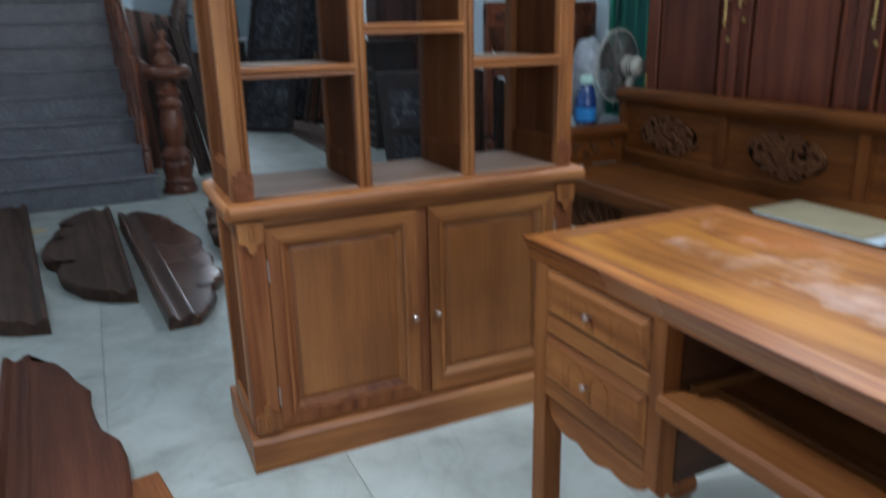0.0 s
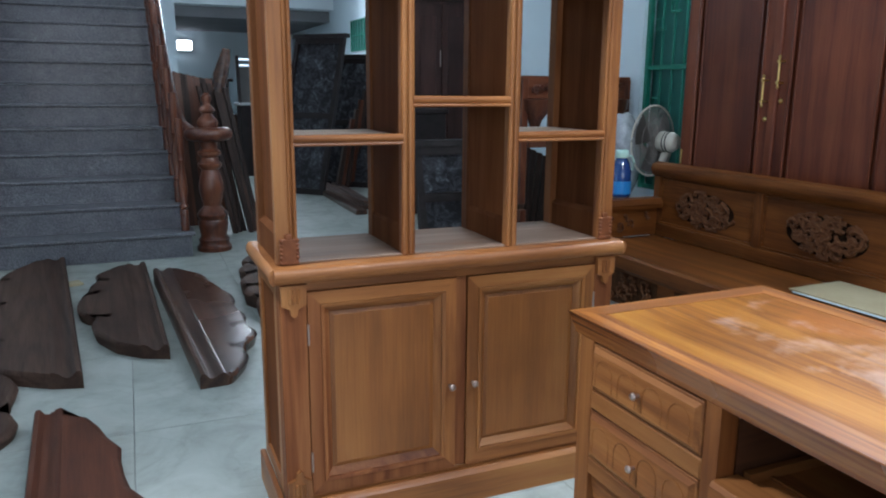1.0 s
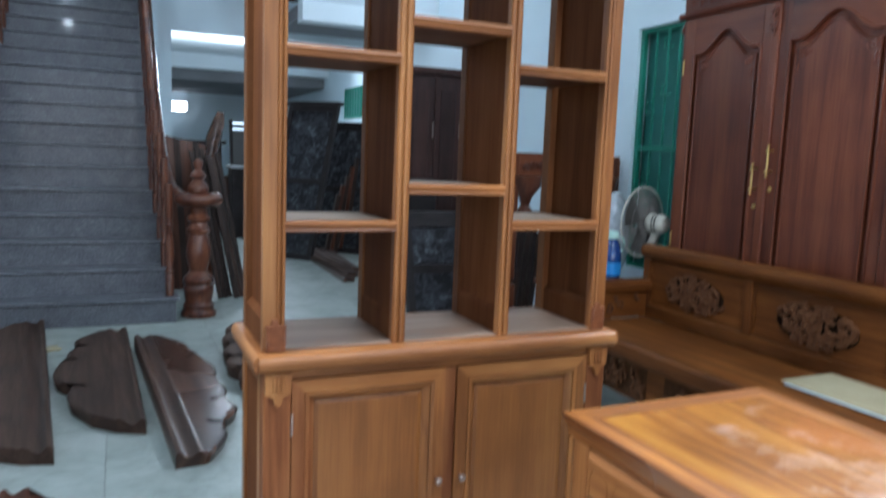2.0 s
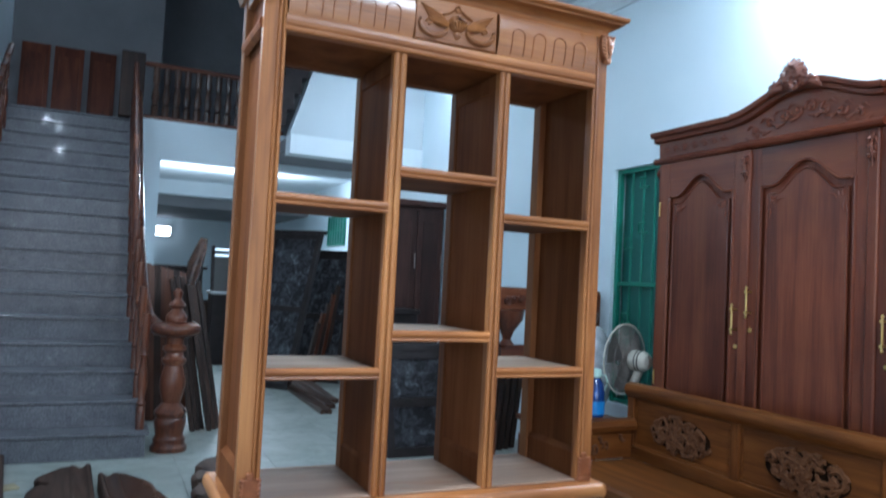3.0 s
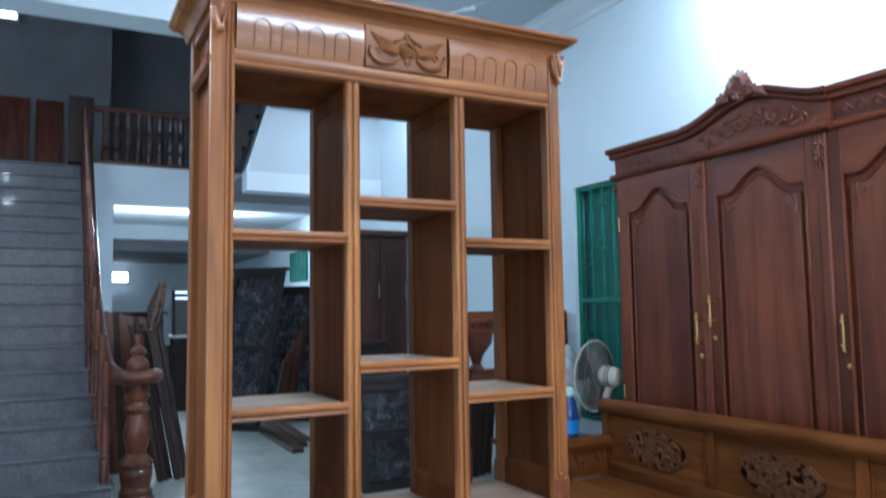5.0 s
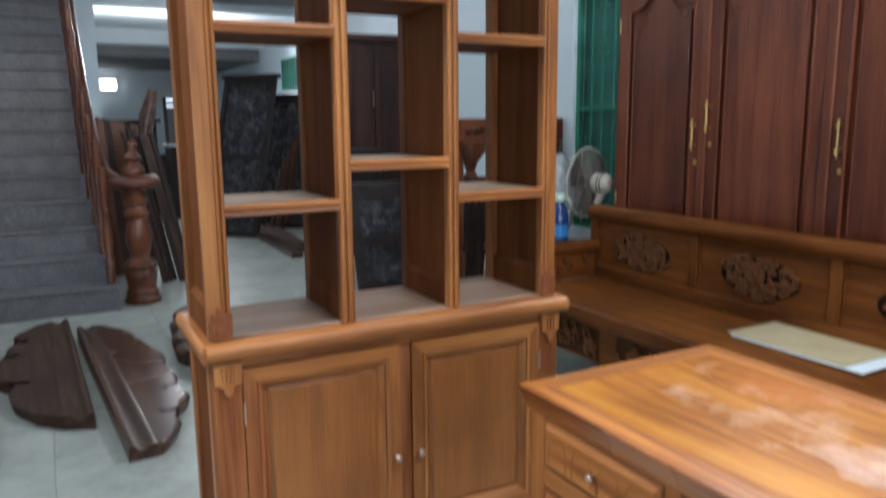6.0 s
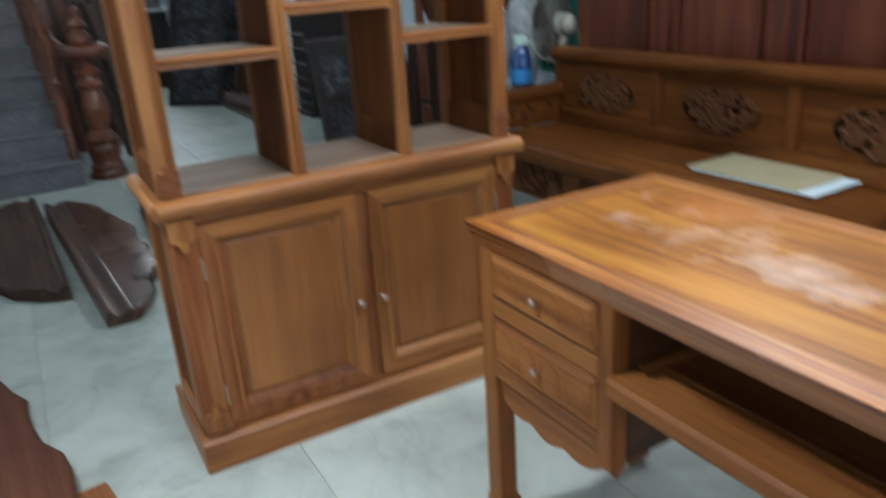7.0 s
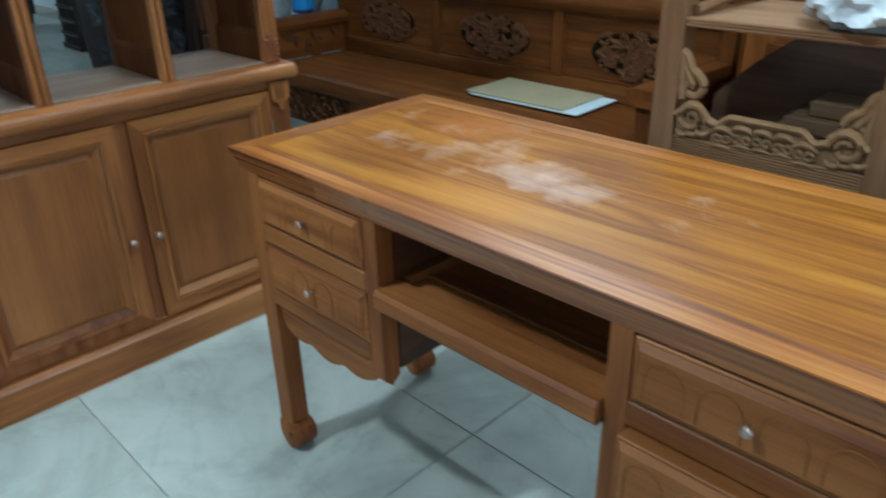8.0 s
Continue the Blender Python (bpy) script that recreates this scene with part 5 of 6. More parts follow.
guard = bmesh.new()
for back in (False, True):
    for k in range(80):
        a = 2 * math.pi * k / 80
        tube([dish(a, 0.04, back), dish(a, 0.10, back), dish(a, 0.16, back), dish(a, 0.207, back)], 0.0017, 3, guard)
    for r in (0.08, 0.14):
        tube([dish(2 * math.pi * k / 32, r, back) for k in range(33)], 0.002, 4, guard)
part("guard", guard, GUARD, fan, "round wire guard")
part("guard_rim", tube([dish(2 * math.pi * k / 40, 0.209) for k in range(41)], 0.0055, 6), CREAM, fan, "cream rim of the guard", True)
for k in range(3):
    bl = bmesh.new()
    grid = [[bl.verts.new(FC + FN * (0.010 - 0.022 * j / 4) + FT * (r * math.cos(2.1 * k + 0.28 * j)) + Vector((0, 0, r * math.sin(2.1 * k + 0.28 * j)))) for j in range(5)] for r in (0.03, 0.08, 0.13, 0.185)]
    for ra, rb in zip(grid, grid[1:]):
        for j in range(4):
            bl.faces.new((ra[j], ra[j + 1], rb[j + 1], rb[j]))
    bmesh.ops.solidify(bl, geom=bl.faces[:], thickness=0.002)
    part("blade", bl, SMOKE, fan, "smoky grey plastic blade", True)
part("hub", tube([FC + FN * 0.03, FC + FN * 0.02, FC - FN * 0.02], [0.018, 0.030, 0.032], 14), SMOKE, fan, "", True)
part("motor", tube([FC - FN * d for d in (0.045, 0.06, 0.085, 0.135, 0.165, 0.175)], [0.045, 0.060, 0.063, 0.060, 0.042, 0.015], 18), CREAM, fan, "rounded motor housing", True)
for d in (0.10, 0.12):
    part("vent_ring", tube([FC - FN * d, FC - FN * (d + 0.006)], 0.0645, 18), SMOKE, fan, "dark vent slot", True)
part("neck", tube([(0.0, 0, 0.83), (0.0, -0.03, 0.89), FC - FN * 0.10 - Vector((0, 0, 0.05))], 0.022, 8), CREAM, fan, "", True)

bottle = thing("water_bottle", (2.085, 1.43, 0.690), "blue plastic water bottle with a mint cap on the armrest", "bottle")
part("body", lathe([(0.050, 0), (0.056, 0.008), (0.054, 0.06), (0.056, 0.065), (0.056, 0.16), (0.050, 0.175), (0.045, 0.21), (0.030, 0.24), (0.026, 0.25)], 20), BLUEWATER, bottle, "", True)
part("label_band", lathe([(0.0575, 0.02), (0.0575, 0.10)], 20), BLUEPL, bottle, "bright blue label")
part("cap", lathe([(0.034, 0.245), (0.036, 0.25), (0.036, 0.285), (0.030, 0.295)], 16), MINT, bottle, "mint-green cap", True)
bottle.scale = (1.0, 1.0, 0.87)
part("handle", tube([(0.03, 0, 0.26), (0.07, 0, 0.25), (0.085, 0, 0.21), (0.075, 0, 0.17), (0.055, 0, 0.16)], 0.006, 6), MINT, bottle, "", True)

chair = thing("carved_chair", (2.37, 2.75, 0), "dark brown carved high-backed wooden chair with white bundles", "chair")
part("seat", box(0.02, 0.70, -0.50, 0.0, 0.42, 0.46, 0.005), STAIRWOOD["x"], chair)
for x in (-0.22, 0.64):
    for y in (-0.49, -0.07):
        part("leg", box(x, x + 0.05, y, y + 0.05, 0, 0.42, 0.004), STAIRWOOD["z"], chair)
    part("back_post", box(x, x + 0.05, -0.055, 0.0, 0.46, 1.34, 0.004), STAIRWOOD["z"], chair)
hd = part("head_rail", box(-0.22, 0.69, -0.050, -0.005, 1.20, 1.36, 0.006), STAIRWOOD["x"], chair)
part("head_carving", scrolls(lambda u, v, d: (0.23 + u, -0.052 - d, 1.28 + v), 0.84, 0.12, 26, 7, 0.008, oval=False), STAIRWOOD["x"], hd, "", True)
part("back_rail", box(-0.15, 0.55, -0.045, -0.01, 0.86, 0.95, 0.004), STAIRWOOD["x"], chair)
part("splat", lathe([(0.06, 0.95), (0.03, 0.99), (0.05, 1.05), (0.11, 1.13), (0.12, 1.20)], 10, at=(-0.10, -0.03, 0)), STAIRWOOD["z"], chair, "", True)
part("splat", lathe([(0.06, 0.95), (0.03, 0.99), (0.05, 1.05), (0.11, 1.13), (0.12, 1.20)], 10, at=(0.55, -0.03, 0)), STAIRWOOD["z"], chair, "", True)
for k, (x, y) in enumerate(((2.55, 2.42), (2.83, 2.45))):
    bag = bmesh.new()
    bmesh.ops.create_icosphere(bag, subdivisions=3, radius=1.0)
    for v in bag.verts:
        n = 1 + 0.16 * noise.noise(v.co * 1.7 + Vector((k * 5, 0, 0)))
        v.co = Vector((v.co.x * 0.13 * n, v.co.y * 0.13 * n, 0.33 + v.co.z * 0.33 * n))
    sack = thing("white_bundle", (x, y, 0.46), "white wrapped bundle standing on the chair", "bundle", group="white bundles")
    part("wrapping", bag, PLASTICBAG, sack, "", True)

# ---- the raw wood display stand behind the desk ----
stand = thing("display_stand", (1.20, -1.165, 0), "pale unfinished wooden display stand with carved scroll brackets", "stand")
SW = 0.447
for x in (0.0, 0.32):
    for y in (0.0 if x == 0.0 else -0.22, -SW):
        face = [(x + 0.0009 * (1 + math.cos(2 * math.pi * k / 4)), y - 0.002 - 0.051 * k / 20) for k in range(21)]
        part("post", prism([(x + 0.055, y)] + [(x + 0.002, y)] + face + [(x + 0.002, y - 0.055), (x + 0.055, y - 0.055)], "z", 0, 1.20), RAWWOOD["z"], stand, "reeded square post")
    part("end_rail", box(x + 0.014, x + 0.045, -SW, -0.055, 0.60, 0.690, 0.003), RAWWOOD["y"], stand)
reeds = [(0.003 + 0.0018 * (1 + math.cos(2 * math.pi * k / 4)), 0.691 + 0.073 * k / 48) for k in range(49)]
part("grooved_rail", prism([(0.020, 0.690)] + reeds + [(0.020, 0.765)], "y", -SW, -0.055), RAWWOOD["y"], stand, "reeded front rail")
for z in (0.994, 0.70):
    sh = part("shelf", box(0.012 if z > 0.9 else 0.024, 0.372, -SW - 0.05, -0.052, z, z + 0.018, 0.003), RAWWOOD["y"], stand, "pale bare shelf")
    if z > 0.9:
        for k in range(3):
            part("shelf_bead", tube([(0.010, -SW, z + 0.003 + 0.006 * k), (0.010, -0.055, z + 0.003 + 0.006 * k)], 0.0036, 6), RAWWOOD["y"], sh)
        part("shelf_lip", box(0.352, 0.372, -SW, -0.055, z + 0.018, z + 0.040, 0.003), RAWWOOD["y"], sh)
part("upper_end_rail", tube([(0.03, -0.062, 1.024), (0.20, -0.062, 1.036), (0.36, -0.062, 1.024)], 0.012, 8), RAWWOOD["x"], stand)


def crest_line(f):
    """Upper edge of the carved apron: a scroll at each end and a low hump between."""
    end = min(f, 1 - f)
    return 0.808 + 0.036 * math.exp(-((end - 0.10) / 0.075) ** 2) + 0.020 * max(0.0, min(1.0, (0.25 - abs(f - 0.5)) / 0.06))


edge = [(-0.055 - (SW - 0.055) * k / 60, crest_line(k / 60)) for k in range(61)]
part("apron_board", prism([(-0.055, 0.765)] + edge + [(-SW, 0.765)], "x", 0.010, 0.020), RAWCARVE, stand, "pierced carved apron board")
def soft(pts, radii, bm, seg=7):
    """A carved bar whose corners are rounded off twice."""
    pts = [Vector(p) for p in pts]
    radii = list(radii) if isinstance(radii, (list, tuple)) else [radii] * len(pts)
    for _ in range(2):
        np_, nr = [pts[0]], [radii[0]]
        for i in range(len(pts) - 1):
            np_ += [pts[i] * 0.75 + pts[i + 1] * 0.25, pts[i] * 0.25 + pts[i + 1] * 0.75]
            nr += [radii[i] * 0.75 + radii[i + 1] * 0.25, radii[i] * 0.25 + radii[i + 1] * 0.75]
        pts, radii = np_ + [pts[-1]], nr + [radii[-1]]
    return tube(pts, radii, seg, bm)


orn = bmesh.new()
face = lambda u, v, d: (0.006 - d, -0.055 - u, v)
tube([(0.006, y, z - 0.004) for y, z in edge], 0.0075, 6, orn)
for u, sg in ((0.040, 1), (0.352, -1)):
    sp = [(0.003, -0.055 - u - sg * 0.034 * (1 - 0.72 * k / 17) * math.cos(0.52 * k), 0.808 + 0.032 * (1 - 0.72 * k / 17) * math.sin(0.52 * k)) for k in range(18)]
    tube(sp, [0.0085 - 0.0002 * k for k in range(18)], 7, orn)
    for k in range(3):
        v = 0.776 + 0.004 * k
        soft([face(u - 0.032 + 0.022 * k, v + 0.004, 0.0), face(u - 0.026 + 0.022 * k, v - 0.006, 0.003), face(u - 0.010 + 0.022 * k, v - 0.006, 0.003), face(u - 0.002 + 0.022 * k, v + 0.004, 0.0)], [0.003, 0.006, 0.006, 0.003], orn)
for k in range(5):
    u = 0.112 + 0.042 * k
    z = crest_line(u / (SW - 0.055)) - 0.026
    soft([face(u - 0.024, z - 0.004, 0.0), face(u - 0.010, z + 0.006, 0.003), face(u + 0.010, z + 0.006, 0.003), face(u + 0.024, z - 0.006, 0.0)], [0.003, 0.007, 0.007, 0.003], orn)
    for sg in (-1, 1):
        soft([face(u + sg * (0.002 + 0.011 * (1 - 0.6 * i / 8) * (1 - math.cos(0.75 * i))), z - 0.018 + 0.011 * (1 - 0.6 * i / 8) * math.sin(0.75 * i) * (-1) ** k, 0.001) for i in range(9)], 0.0040, orn, 6)
    soft([face(u - 0.020, z - 0.036, 0.0), face(u, z - 0.030, 0.002), face(u + 0.020, z - 0.036, 0.0)], [0.003, 0.006, 0.003], orn)
for y0, sg, drop in ((-0.055, -1, 0.0), (-SW, 1, 0.030)):
    run = [(0.0, 0.945), (0.014, 0.936), (0.022, 0.915), (0.030, 0.905), (0.044, 0.898), (0.056, 0.882), (0.052, 0.862), (0.034, 0.852), (0.018, 0.860), (0.016, 0.876), (0.028, 0.882)]
    soft([(0.012, y0 + sg * u, z - drop) for u, z in run], [0.009] * 8 + [0.008, 0.007, 0.006], orn)
    soft([(0.010, y0 + sg * u, z - drop) for u, z in ((0.004, 0.925), (0.020, 0.895), (0.034, 0.880), (0.030, 0.868))], [0.007, 0.008, 0.008, 0.005], orn)
    tube([(0.012, y0 + sg * 0.002, 0.94 - drop), (0.012, y0 + sg * 0.006, 0.89 - drop), (0.012, y0 + sg * 0.010, 0.845 - drop)], 0.010, 6, orn)
part("scroll_bracket", orn, RAWCARVE, stand, "carved cloud scroll bracket", True)
tub = bmesh.new()
bmesh.ops.create_icosphere(tub, subdivisions=4, radius=1.0)
for v in tub.verts:
    n = 1 + 0.30 * noise.noise(v.co * 2.6) + 0.12 * noise.noise(v.co * 7)
    v.co = Vector((v.co.x * 0.13 * n, v.co.y * 0.125 * n, 0.045 + max(-0.045, v.co.z * 0.070 * n)))
roll = thing("plastic_film_bundle", (1.315, -1.555, 1.0125), "crumpled white and silver plastic film on the stand shelf", "plastic bag")
part("film", tub, PLASTICBAG, roll, "", True)

lean = thing("dark_plank", (1.295, -1.195, 0.7185), "dark brown rough plank leaning inside the stand", "plank")
part("board", prism([(0.0, 0.0), (-0.005, 0.09), (-0.08, 0.165), (-0.16, 0.230), (-0.21, 0.258), (-0.37, 0.262), (-0.37, 0.0)], "x", 0.13, 0.165), ROSE["y"], lean)
for k, (x, y, w, d, z) in enumerate(((1.275, -1.36, 0.17, 0.20, 0.0), (1.29, -1.375, 0.15, 0.18, 0.034), (1.31, -1.41, 0.13, 0.15, 0.068), (1.33, -1.45, 0.10, 0.11, 0.102))):
    blk = thing("wood_offcut", (x, y, 0.7185 + z), "dusty grey-brown wooden offcut stacked in the stand", "offcut", group="stacked offcuts")
    part("block", box(0, w, -d, 0, 0, 0.033, 0.003), GREYWOOD, blk)

side_table = thing("brown_side_cabinet", (2.02, -0.98, 0), "honey-brown wooden cabinet standing beyond the sofa end", "cabinet")
part("body", box(0.0, 0.44, -0.95, 0.0, 0.06, 0.92, 0.004), SOFA["z"], side_table)
part("plinth", box(-0.012, 0.44, -0.96, 0.01, 0.0, 0.06, 0.004), SOFA["y"], side_table)
part("cabinet_top", box(-0.03, 0.45, -0.98, 0.03, 0.92, 0.955, 0.008), SOFA["y"], side_table)
for y0, y1 in ((-0.465, -0.02), (-0.93, -0.485)):
    leaf = part("door", box(-0.014, 0.0, y0, y1, 0.10, 0.90, 0.003), SOFA["z"], side_table, "framed wooden door")
    part("raised_panel", box(-0.020, -0.013, y0 + 0.07, y1 - 0.07, 0.17, 0.83, 0.005), SOFA["z"], leaf)

# ---- carved boards lying on the floor ----
def carved_board(length, width, lobes, mat, loc, rz, label, thick=0.045, shape=(0.4, 0.8, 1.0, 0.95, 0.8), rise=0.0, skew=0.0):
    """A valance board: a moulded straight edge along local y, the other side cut in round lobes with hooked notches
    (lobes: where along the length the notches lie)."""
    ob = thing("carved_valance_board", loc, label, "carved board", rz=rz, group="carved boards on the floor")
    k3 = width / 0.3

    def reach(f):
        q = f * (len(shape) - 1)
        i = min(int(q), len(shape) - 2)
        s = q - i
        s = s * s * (3 - 2 * s)
        return max(0.17, shape[i] * (1 - s) + shape[i + 1] * s) * width

    rim, cut_in = [], []
    stops = [0.0] + list(lobes) + [1.0]
    for n, (f0, f1) in enumerate(zip(stops, stops[1:])):
        swell = 0.045 + 0.010 * (n % 2)
        for i in range(13):
            s = i / 12
            f = f0 + (f1 - f0) * s + (0.026 / length) * ((f0 > 0) * (1 - s) - (f1 < 1) * s)
            rim.append((reach(f) - 0.012 + swell * math.sin(math.pi * s) ** 0.6, f * length))
            cut_in.append(0.25 if 0 < f1 < 1 and i > 10 or f0 > 0 and i < 2 else 1.0)
        if f1 < 1.0:
            w, y, lean = reach(f1), f1 * length, 0.022 * (-1) ** n
            deep = 0.042 * (1 + 0.3 * (n % 3))
            rim += [(w - (0.012 + deep * u), y + 0.83 * v + lean * u) for u, v in ((0.4, -0.022), (0.8, -0.048), (1.1, -0.034), (1.2, 0.0), (1.1, 0.034), (0.8, 0.048), (0.4, 0.022))]
            cut_in += [0.0] * 7
    inner = 0.088 * k3
    outline = [(inner, 0.0)] + rim + [(inner, length)]
    give = [0.0] + cut_in + [0.0]

    def place(x, y, z):
        cut = skew * max(0.0, (y / length - 0.55) / 0.45) ** 1.5
        return (x, y - cut * max(0.0, x - 0.06), max(0.0, z + rise * y) if z > 0 else 0.0)

    slab = bmesh.new()
    n = len(outline)
    mid = []
    for i in range(n):
        (xa, ya), (xb, yb) = outline[i - 1], outline[(i + 1) % n]
        d = Vector((yb - ya, xa - xb))
        d = d.normalized() if d.length > 0 else Vector((1, 0))
        mid.append((d.x, d.y))
    rings = []
    for inset, z in ((0.012, 0.0), (0.004, thick * 0.40), (0.0, thick - 0.020), (0.004, thick - 0.012), (0.012, thick - 0.005), (0.026, thick)):
        rings.append([slab.verts.new(place(x - dx * inset * g, y - dy * inset * g, z)) for (x, y), (dx, dy), g in zip(outline, mid, give)])
    for ra, rb in zip(rings, rings[1:]):
        for i in range(n):
            j = (i + 1) % n
            slab.faces.new((ra[i], ra[j], rb[j], rb[i]))
    slab.faces.new(rings[-1])
    slab.faces.new(rings[0][::-1])
    bmesh.ops.triangulate(slab, faces=[f for f in slab.faces if len(f.verts) > 4])
    bmesh.ops.recalc_face_normals(slab, faces=slab.faces[:])
    part("slab", slab, mat["y"], ob, "thick board cut in round lobes")
    section = [(0.0, 0.0), (0.0, -0.004), (0.006, 0.010), (0.018, 0.011), (0.024, 0.002), (0.032, -0.010), (0.044, -0.013), (0.056, -0.008), (0.066, 0.002), (0.080, 0.006), (0.088, 0.003), (0.088, 0.0)]
    bar = bmesh.new()
    rows = [[bar.verts.new(place(x * k3, y, thick + z if 0 < i < 11 else 0.0)) for i, (x, z) in enumerate(section)] for y in [length * q / 30 for q in range(31)]]
    for ra, rb in zip(rows, rows[1:]):
        for j in range(len(ra)):
            q = (j + 1) % len(ra)
            bar.faces.new((ra[j], ra[q], rb[q], rb[j]))
    bar.faces.new(rows[0])
    bar.faces.new(rows[-1][::-1])
    bmesh.ops.recalc_face_normals(bar, faces=bar.faces[:])
    part("moulding", bar, (ROSE if mat is GLOSSROSE else mat)["y"], ob, "straight moulded edge", True)
    return ob


DARKBOARD = "glossy dark brown carved valance board lying on the floor"
DULL = {"y": wood("dull_brown_board", (0.040, 0.021, 0.015), (0.075, 0.042, 0.030), (0.108, 0.064, 0.047), "y", rough=0.62, coat=0.0, rings=4, spec=0.2)}
RED = {"y": wood("red_brown_board", (0.045, 0.014, 0.007), (0.088, 0.027, 0.013), (0.130, 0.043, 0.022), "y", rough=0.58, coat=0.0, rings=3, spec=0.2)}
carved_board(2.46, 0.42, (0.20, 0.46, 0.76), DULL, (-0.880, 3.84, 0), 185.3, "dull dark brown carved valance board lying on the floor", 0.07, (0.5, 0.90, 0.95, 0.95, 0.95, 0.75), skew=0.75)
carved_board(1.88, 0.42, (0.20, 0.38, 0.66), DULL, (-0.355, 3.50, 0), 181.9, "dull dark brown carved valance board with notched edge", 0.065, (0.46, 0.70, 0.74, 0.92, 0.90, 0.74, 0.68, 0.58), skew=1.0)
carved_board(1.92, 0.38, (0.17, 0.34, 0.50, 0.74), GLOSSROSE, (-0.195, 1.19, 0), 3.6, DARKBOARD, 0.055, (0.40, 0.62, 0.84, 0.86, 0.86, 0.82, 0.68, 0.46), 0.024)
carved_board(1.20, 0.33, (), RED, (-0.735, -0.16, 0), 3.2, "dull reddish brown carved valance board lying on the floor", 0.06, (0.98, 0.99, 0.98, 0.93, 0.76, 0.73, 0.76, 0.64, 0.58, 0.26))
carved_board(1.30, 0.40, (0.3, 0.6), DULL, (-1.27, 0.36, 0), 2.0, "dull dark brown carved valance board on the tiles", 0.05)
carved_board(1.45, 0.34, (0.2, 0.4, 0.62, 0.8), DULL, (0.520, 3.45, 0), 181.0, "dull dark brown carved valance board behind the bookcase", 0.09, (0.5, 0.75, 0.85, 1.0, 0.95, 0.9))
plank = thing("amber_offcut", (-0.450, -0.130, 0), "short amber-brown wooden offcut lying on the floor", "plank", rz=10)
part("board", box(-0.15, 0.15, -0.20, 0.17, 0, 0.03, 0.005), DESK["y"], plank)
chip = thing("wood_chip", (-0.80, 3.29, 0), "small pale wood chip on the floor tiles", "offcut", rz=20)
part("chip", box(-0.05, 0.05, -0.05, 0.05, 0, 0.018, 0.006), CARD, chip)

# ---- leaning planks beside the newel ----
rndp = random.Random(12)
for k in range(6):
    x = 0.40 + 0.045 * k
    lean = thing("leaning_plank", (x, 4.72 + 0.05 * (k % 3), 0), "dark brown plank leaning against the stair side", "plank", group="planks beside the stair")
    hgt = 1.22 + 0.12 * rndp.random()
    part("board", prism([(0.0, 0.0), (0.036, 0.0), (-0.24 + 0.036, hgt), (-0.24, hgt)], "y", 0, 0.10), DARKPLANK["z"], lean)
for k in range(7):
    x = 0.03 + 0.055 * k
    lean = thing("leaning_plank", (x, 5.25, 0), "red-brown plank leaning against the stair side", "plank", group="planks beside the stair")
    part("board", prism([(0.0, 0.0), (0.06, 0.0), (-0.02, 1.40 - 0.012 * k), (-0.075, 1.42 - 0.012 * k)], "y", 0, 0.05), (DARKPLANK if k % 3 == 2 else STAIRWOOD)["z"], lean)

# ---- middle and back rooms ----
def framed_panel(loc, w, h, lean, label, rz=0.0, rows=2):
    ob = thing("framed_inlay_panel", loc, label, "panel", rz=rz, group="leaning inlaid panels")

    def slab(x0, x1, z0, z1, y0, y1):
        return prism([(y0 + lean * z0 / h, z0), (y1 + lean * z0 / h, z0), (y1 + lean * z1 / h, z1), (y0 + lean * z1 / h, z1)], "x", x0, x1)
    part("backing", slab(0.02, w - 0.02, 0.02, h - 0.02, 0.0, 0.03), INLAY, ob, "black board with grey inlay")
    for x0, x1, z0, z1 in ((0, 0.06, 0, h), (w - 0.06, w, 0, h)):
        part("frame_stile", slab(x0, x1, z0, z1, -0.03, 0.035), BLACKWOOD, ob)
    for i in range(rows + 1):
        z = i * (h - 0.07) / rows
        part("frame_rail", slab(0.06, w - 0.06, z, z + 0.07, -0.03, 0.035), BLACKWOOD, ob)
    part("cap", slab(-0.03, w + 0.03, h, h + 0.05, -0.05, 0.05), BLACKWOOD, ob)
    return ob


framed_panel((1.235, 7.36, 0), 0.72, 1.88, 0.58, "tall black framed panel with grey inlay leaning back", -47)
framed_panel((1.95, 7.75, 0), 0.70, 1.66, 0.40, "black framed panel with grey inlay leaning back", -40)
framed_panel((2.20, 8.55, 0), 0.70, 1.5, 0.3, "black framed panel leaning further back", -30)
framed_panel((1.71, 3.50, 0), 0.80, 0.81, 0.20, "low black framed panel with grey inlay", 0)
chest = thing("black_chest", (2.22, 5.16, 0), "black lacquered low chest with moulded bars along its front", "chest")
part("body", box(0.0, 0.40, 0.0, 0.42, 0.05, 1.02, 0.005), BLACKWOOD, chest)
part("top", box(-0.03, 0.42, -0.03, 0.43, 1.02, 1.07, 0.008), BLACKWOOD, chest)
part("plinth", box(-0.02, 0.40, -0.01, 0.425, 0.0, 0.05, 0.004), BLACKWOOD, chest)
for z in (0.14, 0.26, 0.38, 0.52, 0.66, 0.80):
    part("moulded_bar", tube([(-0.004, 0.02, z), (-0.004, 0.41, z)], 0.016, 6), ROSE["y"], chest)
for k in range(5):
    b = thing("leaning_plank", (2.02 + 0.075 * k, 7.32 + 0.05 * k, 0), "dusty brown plank leaning against the framed panels", "plank", group="planks by the panels")
    part("board", prism([(0.0, 0.0), (0.045, 0.0), (0.20, 0.76 + 0.12 * k), (0.155, 0.77 + 0.12 * k)], "y", 0, 0.09), (STAIRWOOD if k % 2 else DARKPLANK)["z"], b)
